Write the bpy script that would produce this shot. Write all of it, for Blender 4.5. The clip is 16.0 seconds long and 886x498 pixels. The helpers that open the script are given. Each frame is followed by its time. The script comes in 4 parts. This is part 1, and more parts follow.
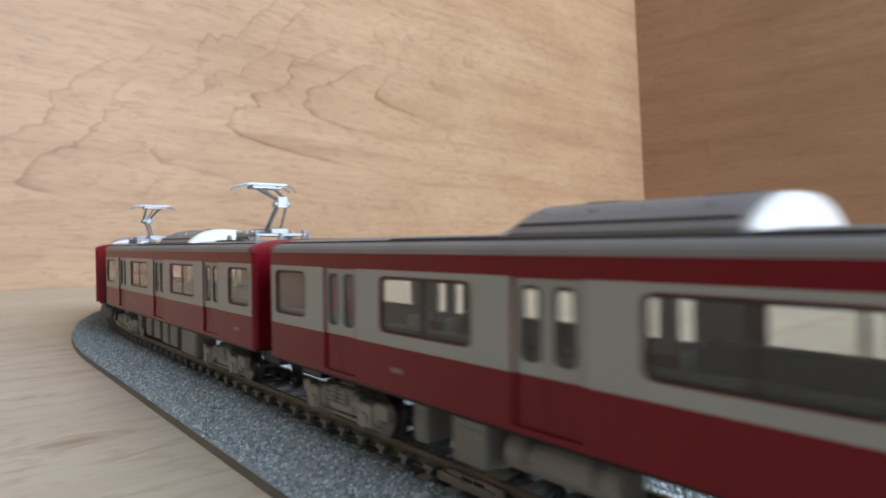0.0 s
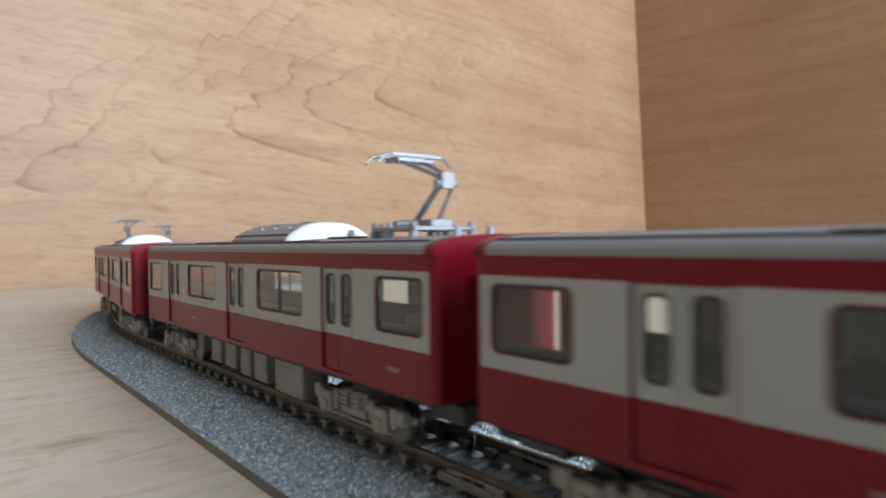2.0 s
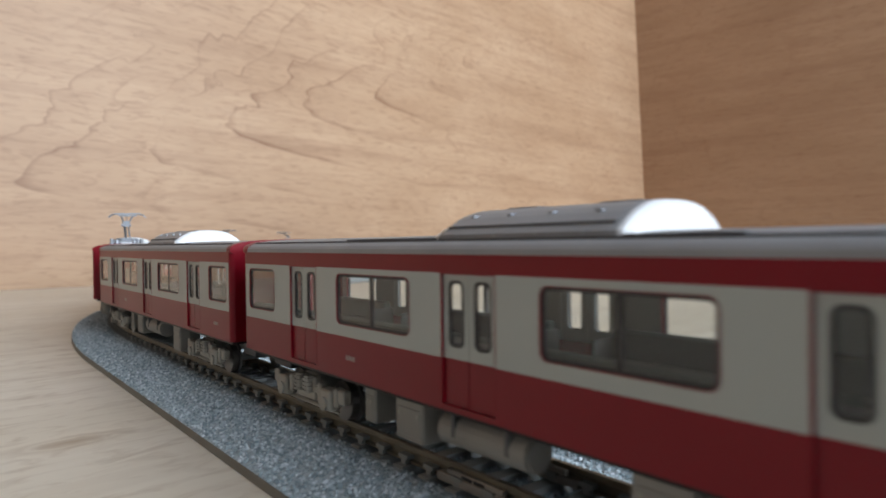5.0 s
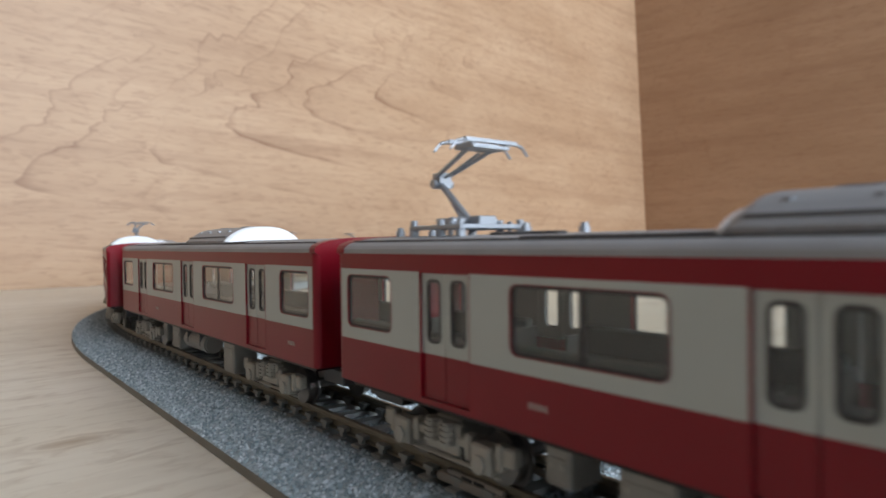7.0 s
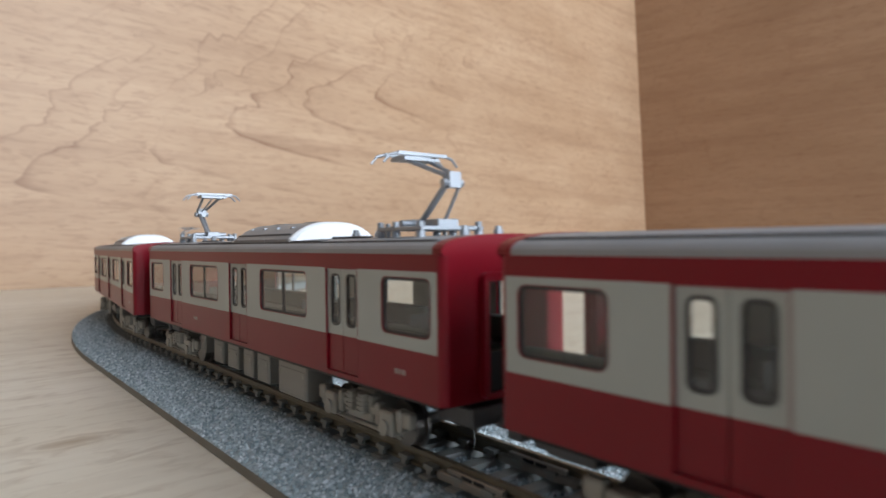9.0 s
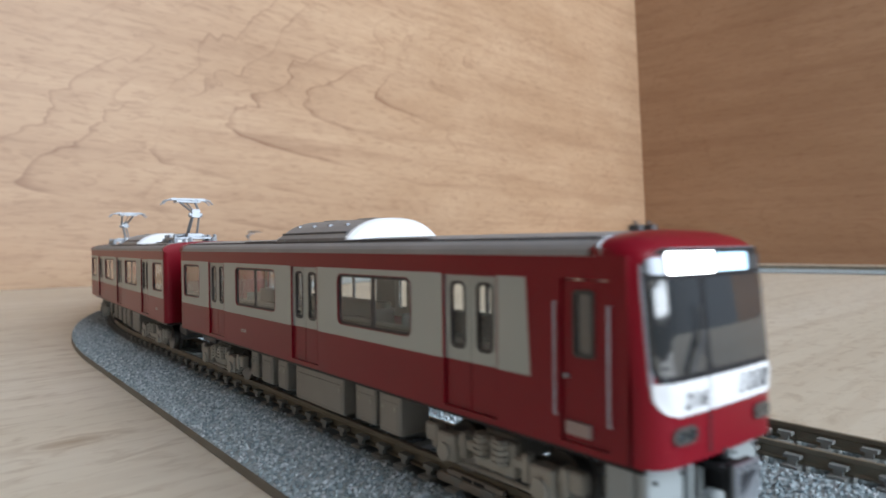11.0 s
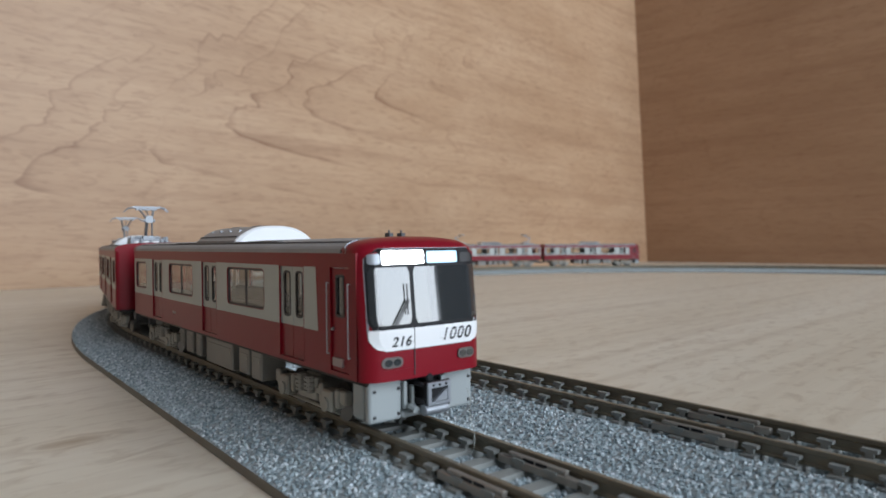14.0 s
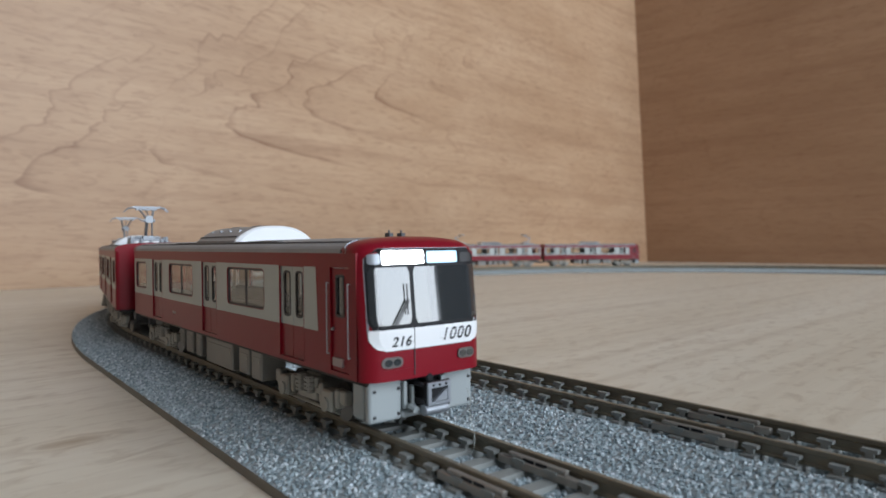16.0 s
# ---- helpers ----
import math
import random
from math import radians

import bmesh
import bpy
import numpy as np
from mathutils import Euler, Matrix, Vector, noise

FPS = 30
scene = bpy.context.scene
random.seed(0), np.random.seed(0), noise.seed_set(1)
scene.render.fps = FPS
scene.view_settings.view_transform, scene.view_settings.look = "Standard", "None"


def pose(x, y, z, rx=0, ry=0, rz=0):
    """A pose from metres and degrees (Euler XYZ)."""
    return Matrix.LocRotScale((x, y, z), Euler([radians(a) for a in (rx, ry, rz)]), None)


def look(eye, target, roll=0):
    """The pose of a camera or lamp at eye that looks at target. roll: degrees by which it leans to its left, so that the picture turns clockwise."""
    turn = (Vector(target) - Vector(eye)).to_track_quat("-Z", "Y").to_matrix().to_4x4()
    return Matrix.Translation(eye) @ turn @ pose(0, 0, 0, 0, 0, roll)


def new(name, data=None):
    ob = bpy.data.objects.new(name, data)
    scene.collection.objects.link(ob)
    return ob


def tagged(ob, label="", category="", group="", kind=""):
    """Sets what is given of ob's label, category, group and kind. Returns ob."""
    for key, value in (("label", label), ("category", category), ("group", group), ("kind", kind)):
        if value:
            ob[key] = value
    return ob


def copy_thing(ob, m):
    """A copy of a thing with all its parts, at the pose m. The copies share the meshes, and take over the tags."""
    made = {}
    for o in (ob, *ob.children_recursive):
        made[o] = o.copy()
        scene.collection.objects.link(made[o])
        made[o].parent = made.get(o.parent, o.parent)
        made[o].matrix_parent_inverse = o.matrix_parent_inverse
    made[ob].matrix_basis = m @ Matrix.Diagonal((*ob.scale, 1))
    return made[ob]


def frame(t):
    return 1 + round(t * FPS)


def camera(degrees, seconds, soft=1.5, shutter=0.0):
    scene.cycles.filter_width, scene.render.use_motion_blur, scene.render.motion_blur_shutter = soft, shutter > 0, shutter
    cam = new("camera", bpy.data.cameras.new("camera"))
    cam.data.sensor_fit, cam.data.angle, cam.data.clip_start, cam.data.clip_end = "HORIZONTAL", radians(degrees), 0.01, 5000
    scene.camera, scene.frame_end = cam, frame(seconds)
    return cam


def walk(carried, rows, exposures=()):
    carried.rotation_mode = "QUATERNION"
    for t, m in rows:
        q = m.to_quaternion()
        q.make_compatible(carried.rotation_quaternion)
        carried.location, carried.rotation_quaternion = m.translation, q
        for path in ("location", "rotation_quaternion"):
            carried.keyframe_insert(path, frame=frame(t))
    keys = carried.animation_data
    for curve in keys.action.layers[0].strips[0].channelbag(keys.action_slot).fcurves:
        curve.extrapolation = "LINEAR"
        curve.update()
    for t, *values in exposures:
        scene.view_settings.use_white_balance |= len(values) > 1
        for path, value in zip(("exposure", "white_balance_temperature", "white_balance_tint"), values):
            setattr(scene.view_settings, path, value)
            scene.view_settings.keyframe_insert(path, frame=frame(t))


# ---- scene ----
cam = camera(68.6, 16.0, soft=1.6, shutter=0.35)
cam.data.dof.use_dof = True
cam.data.dof.focus_distance = 0.12
cam.data.dof.aperture_fstop = 40.0
EYE = 0.03185
STAND = pose(0, 0, EYE, 89.71, 0.33, 0)
walk(cam, [(0.0, STAND), (16.0, STAND)], exposures=[(0.0, 0.30), (10.2, 0.30), (11.2, 0.28), (12.3, 0.22), (12.7, 0.15), (13.2, -0.12), (16.0, -0.12)])

# ---------------------------------------------------------------- plan (metres)
M = 0.001
RAIL = 0.0068            # rail head above the table
TURN = -0.9037           # heading of the near straight, towards the eye
FWD = Vector((math.cos(TURN), math.sin(TURN)))
OUT = Vector((FWD.y, -FWD.x))
LINE, STRAIGHT, RADIUS = -0.05224, 0.200, 0.372
SPACING = 0.037          # between the two tracks
ARC = math.pi * RADIUS   # half a turn, then straight again
CANT = -0.007
BREADTH = 1.035          # breadth of the bodies against the drawn sections


def on_track(s, off=0.0):
    """Point at s metres back along the outer track, off metres to its outer side, and the way of growing s."""
    if s < STRAIGHT:
        q, w = (s, off), 0.0
    elif s < STRAIGHT + ARC:
        w = (s - STRAIGHT) / RADIUS
        q = (STRAIGHT + (RADIUS + off) * math.sin(w), -RADIUS + (RADIUS + off) * math.cos(w))
    else:
        w = math.pi
        q = (STRAIGHT - (s - STRAIGHT - ARC), -2 * RADIUS - off)
    p = -FWD * q[0] + OUT * (q[1] + LINE)
    way = -FWD * math.cos(w) - OUT * math.sin(w)
    return p, way


# ---------------------------------------------------------------- light
world = bpy.data.worlds.new("world")
scene.world = world
world.use_nodes = True
wn = world.node_tree.nodes
sky = wn.new("ShaderNodeTexSky")
sky.sky_type, sky.sun_disc, sky.sun_elevation, sky.sun_rotation = "NISHITA", False, radians(40), radians(60)
world.node_tree.links.new(sky.outputs[0], wn["Background"].inputs[0])
wn["Background"].inputs[1].default_value = 0.08

WIN = 1.7                # the room's window wall stands this far off, square to the near straight
WIN_LO, WIN_HI = -1.46, 0.20
lamp = new("window_light", bpy.data.lights.new("window_light", "AREA"))
lamp.data.shape, lamp.data.size, lamp.data.size_y = "RECTANGLE", WIN_HI - WIN_LO, 2.2
lamp.data.energy, lamp.data.color = 68.0, (0.86, 0.95, 1.06)
mid = FWD * (WIN - 0.02) + OUT * ((WIN_LO + WIN_HI) / 2)
lamp.matrix_world = look((mid.x, mid.y, 1.20), (mid.x - FWD.x, mid.y - FWD.y, 1.20))


# ---------------------------------------------------------------- materials
def material(name):
    m = bpy.data.materials.new(name)
    m.use_nodes = True
    n, l = m.node_tree.nodes, m.node_tree.links
    return m, n, l, n["Principled BSDF"]


def mix(n, l, fac, a, b, kind="MIX"):
    x = n.new("ShaderNodeMix")
    x.data_type, x.blend_type = "RGBA", kind
    for k, v in ((0, fac), (6, a), (7, b)):
        if isinstance(v, (int, float)):
            x.inputs[k].default_value = v
        elif isinstance(v, tuple):
            x.inputs[k].default_value = (*v, 1) if len(v) == 3 else v
        else:
            l.new(v, x.inputs[k])
    return x.outputs[2]


def noise_out(n, l, scale, detail=4, rough=0.55, stretch=(1, 1, 1), distort=0.0, turn=0.0, coords="Object", shift=(0, 0, 0)):
    c = n.new("ShaderNodeTexCoord")
    mp = n.new("ShaderNodeMapping")
    mp.inputs["Scale"].default_value = stretch
    mp.inputs["Rotation"].default_value = (0, 0, turn)
    mp.inputs["Location"].default_value = shift
    l.new(c.outputs[coords], mp.inputs[0])
    t = n.new("ShaderNodeTexNoise")
    t.inputs["Scale"].default_value, t.inputs["Detail"].default_value = scale, detail
    t.inputs["Roughness"].default_value, t.inputs["Distortion"].default_value = rough, distort
    l.new(mp.outputs[0], t.inputs["Vector"])
    return t.outputs[0]


def ramp(n, l, fac, *stops):
    r = n.new("ShaderNodeValToRGB")
    while len(r.color_ramp.elements) < len(stops):
        r.color_ramp.elements.new(0.5)
    for e, (p, c) in zip(r.color_ramp.elements, stops):
        e.position, e.color = p, (*c, 1) if isinstance(c, tuple) else (c, c, c, 1)
    l.new(fac, r.inputs[0])
    return r.outputs[0]


def bump(n, l, b, height, strength, distance):
    x = n.new("ShaderNodeBump")
    x.inputs["Strength"].default_value, x.inputs["Distance"].default_value = strength, distance
    l.new(height, x.inputs["Height"])
    l.new(x.outputs[0], b.inputs["Normal"])


def paint(name, colour, rough=0.4, metal=0.0, vary=0.12, scale=300.0, grain=0.15, coat=0.0):
    m, n, l, b = material(name)
    dark = tuple(c * (1 - vary) for c in colour)
    lite = tuple(min(1, c * (1 + vary)) for c in colour)
    big = noise_out(n, l, scale * 0.2, 3)
    l.new(mix(n, l, ramp(n, l, big, (0.3, 0.0), (0.7, 1.0)), dark, lite), b.inputs["Base Color"])
    fine = noise_out(n, l, scale * 8, 2)
    b.inputs["Roughness"].default_value, b.inputs["Metallic"].default_value = rough, metal
    b.inputs["Coat Weight"].default_value = coat
    bump(n, l, b, fine, grain, 0.00003)
    return m


def wood(name, pale, mid_c, dark, size=1.0, turn=0.0, lines=0.5, figure=(0, 0, 0), eye=None, slow=(1.0, 1.0, 2.6), streak=0.3, knot=None):
    """Rotary-cut plywood: long grain along x of the board, with wandering figure lines."""
    m, n, l, b = material(name)
    broad = noise_out(n, l, 2.2 / size, 3, 0.5, slow, 0.6, turn, shift=figure)
    fibre = noise_out(n, l, 60 / size, 5, 0.65, (0.09, 1, 1.6), 0.2, turn)
    fleck = noise_out(n, l, 55 / size, 3, 0.6, (0.45, 1, 2.6), 0.8, turn)
    base = mix(n, l, ramp(n, l, broad, (0.3, 0.0), (0.72, 1.0)), mid_c, pale)
    base = mix(n, l, ramp(n, l, fibre, (0.35, 0.55), (0.7, 0.0)), base, mid_c)
    base = mix(n, l, ramp(n, l, fleck, (0.5, 0.0), (0.75, 0.45)), base, dark)
    long_grain = noise_out(n, l, 24 / size, 4, 0.62, (0.04, 1, 1), 0.3, turn, shift=figure)
    base = mix(n, l, ramp(n, l, long_grain, (0.47, 0.0), (0.70, streak)), base, dark)
    # figure lines: thin level lines of a slow field
    field = noise_out(n, l, 1.55 / size, 2.5, 0.45, slow, 0.5, turn, shift=figure)
    k = n.new("ShaderNodeMath")
    k.operation = "MULTIPLY"
    k.inputs[1].default_value = 11.0
    l.new(field, k.inputs[0])
    fr = n.new("ShaderNodeMath")
    fr.operation = "FRACT"
    l.new(k.outputs[0], fr.inputs[0])
    thin = ramp(n, l, fr.outputs[0], (0.0, 0.0), (0.78, 0.0), (0.90, 0.6), (0.93, 1.0), (0.96, 0.0))
    gate = ramp(n, l, noise_out(n, l, 5.0 / size, 2, 0.5, (1, 1, 1), 0, turn, shift=(3, 1, 2)), (0.44, 0.0), (0.64, 1.0))
    g2 = mix(n, l, 1.0, thin, gate, "MULTIPLY")
    g3 = mix(n, l, 1.0, g2, (lines, lines, lines), "MULTIPLY")
    base = mix(n, l, g3, base, dark)
    if eye:
        # nested arrowheads where the veneer was cut through a swelling of the trunk
        def calc(op, p, q):
            k = n.new("ShaderNodeMath")
            k.operation = op
            for slot, v in ((0, p), (1, q)):
                if isinstance(v, (int, float)):
                    k.inputs[slot].default_value = v
                else:
                    l.new(v, k.inputs[slot])
            return k.outputs[0]
        co = n.new("ShaderNodeTexCoord")
        sp = n.new("ShaderNodeSeparateXYZ")
        l.new(co.outputs["Object"], sp.inputs[0])
        x, z = sp.outputs[0], sp.outputs[2]
        wob = calc("SUBTRACT", noise_out(n, l, 10, 3, 0.6, (1, 1, 1.5), 0.5), 0.5)
        axis = calc("MULTIPLY_ADD", calc("SUBTRACT", x, eye[0]), -0.36)
        axis.node.inputs[2].default_value = eye[1]
        dz = calc("ABSOLUTE", calc("ADD", calc("SUBTRACT", z, axis), calc("MULTIPLY", wob, 0.07)), 0.0)
        dz = calc("SQRT", calc("ADD", calc("MULTIPLY", dz, dz), 0.00012), 0.0)
        field = calc("ADD", calc("ADD", x, calc("MULTIPLY", dz, 2.1)), calc("MULTIPLY", wob, 0.15))
        fc = calc("FRACT", calc("MULTIPLY", field, 1 / 0.085), 0.0)
        th = ramp(n, l, fc, (0.0, 0.0), (0.45, 0.02), (0.86, 0.20), (0.93, 0.85), (0.96, 1.0), (0.975, 0.0))
        reach = calc("ADD", calc("ABSOLUTE", calc("SUBTRACT", x, eye[0]), 0.0), calc("MULTIPLY", dz, 3.0))
        fade = ramp(n, l, reach, (0.0, 0.92), (0.22, 0.78), (0.45, 0.22), (0.75, 0.06))
        patchy = ramp(n, l, noise_out(n, l, 11, 2, 0.5, (1, 1, 1.6), shift=(5, 2, 1)), (0.40, 0.12), (0.60, 1.0))
        w = mix(n, l, 1.0, mix(n, l, 1.0, th, fade, "MULTIPLY"), patchy, "MULTIPLY")
        base = mix(n, l, w, base, dark)
    if knot:
        co = n.new("ShaderNodeTexCoord")
        mp = n.new("ShaderNodeMapping")
        mp.inputs["Location"].default_value = (-knot[0] / 0.009, -knot[1] / 0.0035, 0)
        mp.inputs["Scale"].default_value = (1 / 0.009, 1 / 0.0035, 0)
        l.new(co.outputs["Object"], mp.inputs[0])
        ln = n.new("ShaderNodeVectorMath")
        ln.operation = "LENGTH"
        l.new(mp.outputs[0], ln.inputs[0])
        spot = ramp(n, l, mix(n, l, 0.35, ln.outputs["Value"], noise_out(n, l, 300, 3)), (0.25, 0.75), (0.5, 0.45), (0.62, 0.1), (0.75, 0.3), (1.0, 0.0))
        base = mix(n, l, spot, base, dark)
    l.new(base, b.inputs["Base Color"])
    b.inputs["Roughness"].default_value = 0.48
    bump(n, l, b, fibre, 0.12, 0.0004)
    return m


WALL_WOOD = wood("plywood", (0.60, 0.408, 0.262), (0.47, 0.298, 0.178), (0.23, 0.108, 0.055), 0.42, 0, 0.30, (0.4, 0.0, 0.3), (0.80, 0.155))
# side board: the same plywood, with its shade put into darker colours
SHADED_SIDE_WOOD = wood("plywood_side_shaded", (0.435, 0.264, 0.157), (0.33, 0.188, 0.105), (0.20, 0.085, 0.042), 0.45, 0, 0.25, (1.4, 0.7, 0.1))
TABLE_WOOD = wood("table_wood", (0.80, 0.735, 0.625), (0.70, 0.625, 0.50), (0.36, 0.255, 0.155), 0.25, 0.0, 0.0, (0.2, 0.3, 0), None, (0.16, 1.5, 1.0), 0.3, (1.091, 0.467))
PLASTER = paint("plaster", (0.22, 0.235, 0.26), 0.9, vary=0.05, scale=20)
CURTAIN = paint("white_frame", (0.75, 0.75, 0.74), 0.6, vary=0.03, scale=20)
FLOORING = paint("room_floor", (0.33, 0.24, 0.16), 0.6, vary=0.2, scale=10)
RED = paint("red_paint", (0.215, 0.0035, 0.013), 0.34, vary=0.06)
RED.node_tree.nodes["Principled BSDF"].inputs["Specular IOR Level"].default_value = 0.3
CREAM = paint("ivory_paint", (0.44, 0.472, 0.447), 0.42, vary=0.04)
WHITE = paint("white_plastic", (0.86, 0.87, 0.88), 0.38, vary=0.02)
ROOF = paint("roof_grey", (0.31, 0.315, 0.325), 0.55, vary=0.12)
ROOF_DARK = paint("roof_dark", (0.10, 0.102, 0.108), 0.6, vary=0.15)
AC_GREY = paint("unit_grey", (0.30, 0.305, 0.315), 0.5, vary=0.08)
SILVER = paint("silver", (0.36, 0.385, 0.42), 0.42, 0.6, vary=0.06)
UNDER = paint("underframe_grey", (0.27, 0.262, 0.238), 0.6, vary=0.15)
BOGIE = paint("bogie_beige", (0.37, 0.355, 0.31), 0.6, vary=0.15)
SKIRT = paint("skirt_grey", (0.35, 0.385, 0.39), 0.42, vary=0.05)
BLACK = paint("black_plastic", (0.018, 0.018, 0.02), 0.45, vary=0.2)
BLACK.node_tree.nodes["Principled BSDF"].inputs["Specular IOR Level"].default_value = 0.2
GASKET = paint("window_rubber", (0.045, 0.045, 0.047), 0.5, vary=0.1)
SEAT = paint("seat_green", (0.07, 0.095, 0.085), 0.7, vary=0.15)
INNER = paint("interior_grey", (0.62, 0.62, 0.59), 0.7, vary=0.08)
STEEL = paint("wheel_steel", (0.20, 0.19, 0.18), 0.35, 0.8, vary=0.15)
RAIL_BROWN = paint("rail_brown", (0.205, 0.178, 0.128), 0.45, 0.15, vary=0.18, scale=500)
PLATE = paint("joiner_brown", (0.33, 0.305, 0.27), 0.36, 0.3, vary=0.12, scale=500)
CLIP = paint("concrete_plastic", (0.28, 0.293, 0.278), 0.6, vary=0.12, scale=500)
EDGE = paint("roadbed_edge", (0.22, 0.205, 0.175), 0.7, vary=0.15, scale=300)
INK = paint("ink", (0.02, 0.02, 0.022), 0.5, vary=0.1)
CAR_FLOOR = paint("car_floor_grey", (0.13, 0.135, 0.13), 0.7, vary=0.08)
PALE = paint("pale_mark", (0.36, 0.28, 0.27), 0.5, vary=0.05)


def ballast_material():
    m, n, l, b = material("ballast_grey")
    c = n.new("ShaderNodeTexCoord")
    v = n.new("ShaderNodeTexVoronoi")
    v.inputs["Scale"].default_value = 1500
    l.new(c.outputs["Object"], v.inputs["Vector"])
    speck = ramp(n, l, noise_out(n, l, 1300, 3, 0.7), (0.3, (0.19, 0.242, 0.264)), (0.52, (0.42, 0.505, 0.535)), (0.72, (0.73, 0.78, 0.81)))
    big = noise_out(n, l, 40, 3)
    l.new(mix(n, l, ramp(n, l, big, (0.35, 0.0), (0.7, 0.35)), speck, (0.25, 0.296, 0.31)), b.inputs["Base Color"])
    b.inputs["Roughness"].default_value = 0.62
    bump(n, l, b, v.outputs["Distance"], 0.9, 0.0004)
    return m


def stone_material():
    m, n, l, b = material("ballast_stone")
    g = n.new("ShaderNodeNewGeometry")
    l.new(ramp(n, l, g.outputs["Random Per Island"], (0.0, (0.19, 0.242, 0.264)), (0.65, (0.435, 0.52, 0.55)), (1.0, (0.76, 0.81, 0.84))), b.inputs["Base Color"])
    b.inputs["Roughness"].default_value = 0.55
    return m


BALLAST, STONE = ballast_material(), stone_material()


def glass_material(name, tint, gloss):
    m, n, l, b = material(name)
    n.remove(b)
    t, g, x = n.new("ShaderNodeBsdfTransparent"), n.new("ShaderNodeBsdfGlossy"), n.new("ShaderNodeMixShader")
    f, p, k = n.new("ShaderNodeLayerWeight"), n.new("ShaderNodeMath"), n.new("ShaderNodeMath")
    t.inputs[0].default_value = (*tint, 1)
    g.inputs[0].default_value = (gloss, gloss, gloss, 1)
    g.inputs["Roughness"].default_value = 0.03
    f.inputs[0].default_value = 0.5
    p.operation, p.inputs[1].default_value = "POWER", 4.0
    k.operation, k.inputs[1].default_value, k.inputs[2].default_value = "MULTIPLY_ADD", 0.7, 0.035
    l.new(f.outputs["Facing"], p.inputs[0])
    l.new(p.outputs[0], k.inputs[0])
    l.new(k.outputs[0], x.inputs[0])
    l.new(t.outputs[0], x.inputs[1])
    l.new(g.outputs[0], x.inputs[2])
    l.new(x.outputs[0], n["Material Output"].inputs[0])
    return m


GLASS = glass_material("window_glass", (0.97, 0.985, 0.98), 1.0)


def screen_material():
    m, n, l, b = material("windscreen_glass")
    b.inputs["Base Color"].default_value = (0.035, 0.038, 0.04, 1)
    b.inputs["Roughness"].default_value = 0.04
    b.inputs["IOR"].default_value = 2.05
    return m


SCREEN = screen_material()


def glow(name, colour, strength):
    m, n, l, b = material(name)
    b.inputs["Emission Color"].default_value = (*colour, 1)
    b.inputs["Emission Strength"].default_value = strength
    b.inputs["Base Color"].default_value = (*colour, 1)
    return m


HEADLIGHT = glow("lit_lamp", (0.93, 0.97, 1.0), 9.0)
DISPLAY = glow("lit_display", (0.55, 0.80, 1.0), 0.9)


# ---------------------------------------------------------------- mesh helpers
def box(bm, x0, x1, y0, y1, z0, z1, mat=0, k=M):
    v = [bm.verts.new((x * k, y * k, z * k)) for z in (z0, z1) for y in (y0, y1) for x in (x0, x1)]
    for f in ((0, 2, 3, 1), (4, 5, 7, 6), (0, 1, 5, 4), (2, 6, 7, 3), (0, 4, 6, 2), (1, 3, 7, 5)):
        bm.faces.new([v[i] for i in f]).material_index = mat
    return v


def bevelled(bm, width, segs=2):
    bmesh.ops.recalc_face_normals(bm, faces=bm.faces)
    bmesh.ops.bevel(bm, geom=[e for e in bm.edges if e.is_manifold and e.calc_face_angle(0) > 0.5], offset=width * M, segments=segs, affect="EDGES", profile=0.5)
    return bm


def bar(bm, a, b, r, sides=8, k=M):
    """A round bar from a to b."""
    a, b = Vector(a) * k, Vector(b) * k
    q = (b - a).to_track_quat("Z", "Y")
    rings = [[bm.verts.new(p + q @ Vector((r * k * math.cos(t), r * k * math.sin(t), 0))) for t in (2 * math.pi * i / sides for i in range(sides))] for p in (a, b)]
    for i in range(sides):
        j = (i + 1) % sides
        bm.faces.new((rings[0][i], rings[0][j], rings[1][j], rings[1][i]))
    bm.faces.new(rings[0][::-1])
    bm.faces.new(rings[1])


def part(name, bm, mats, parent=None, label="", smooth=False):
    """Links a bmesh as one mesh object under a thing or a part."""
    me = bpy.data.meshes.new(name)
    bmesh.ops.recalc_face_normals(bm, faces=bm.faces)
    bm.to_mesh(me)
    bm.free()
    for m in mats if isinstance(mats, (list, tuple)) else [mats]:
        me.materials.append(m)
    if smooth:
        me.polygons.foreach_set("use_smooth", [True] * len(me.polygons))
    ob = new(name, me)
    if parent:
        ob.parent = parent
    if label:
        ob["label"] = label
    return ob


def rounded(x0, x1, z0, z1, r, n=4):
    """Outline of a rounded rectangle: four corner arcs, anticlockwise from the low left one."""
    arcs = []
    for cx, cz, a in ((x0 + r, z0 + r, 180), (x1 - r, z0 + r, 270), (x1 - r, z1 - r, 0), (x0 + r, z1 - r, 90)):
        arcs.append([(cx + r * math.cos(radians(a + 90 * i / n)), cz + r * math.sin(radians(a + 90 * i / n))) for i in range(n + 1)])
    return arcs


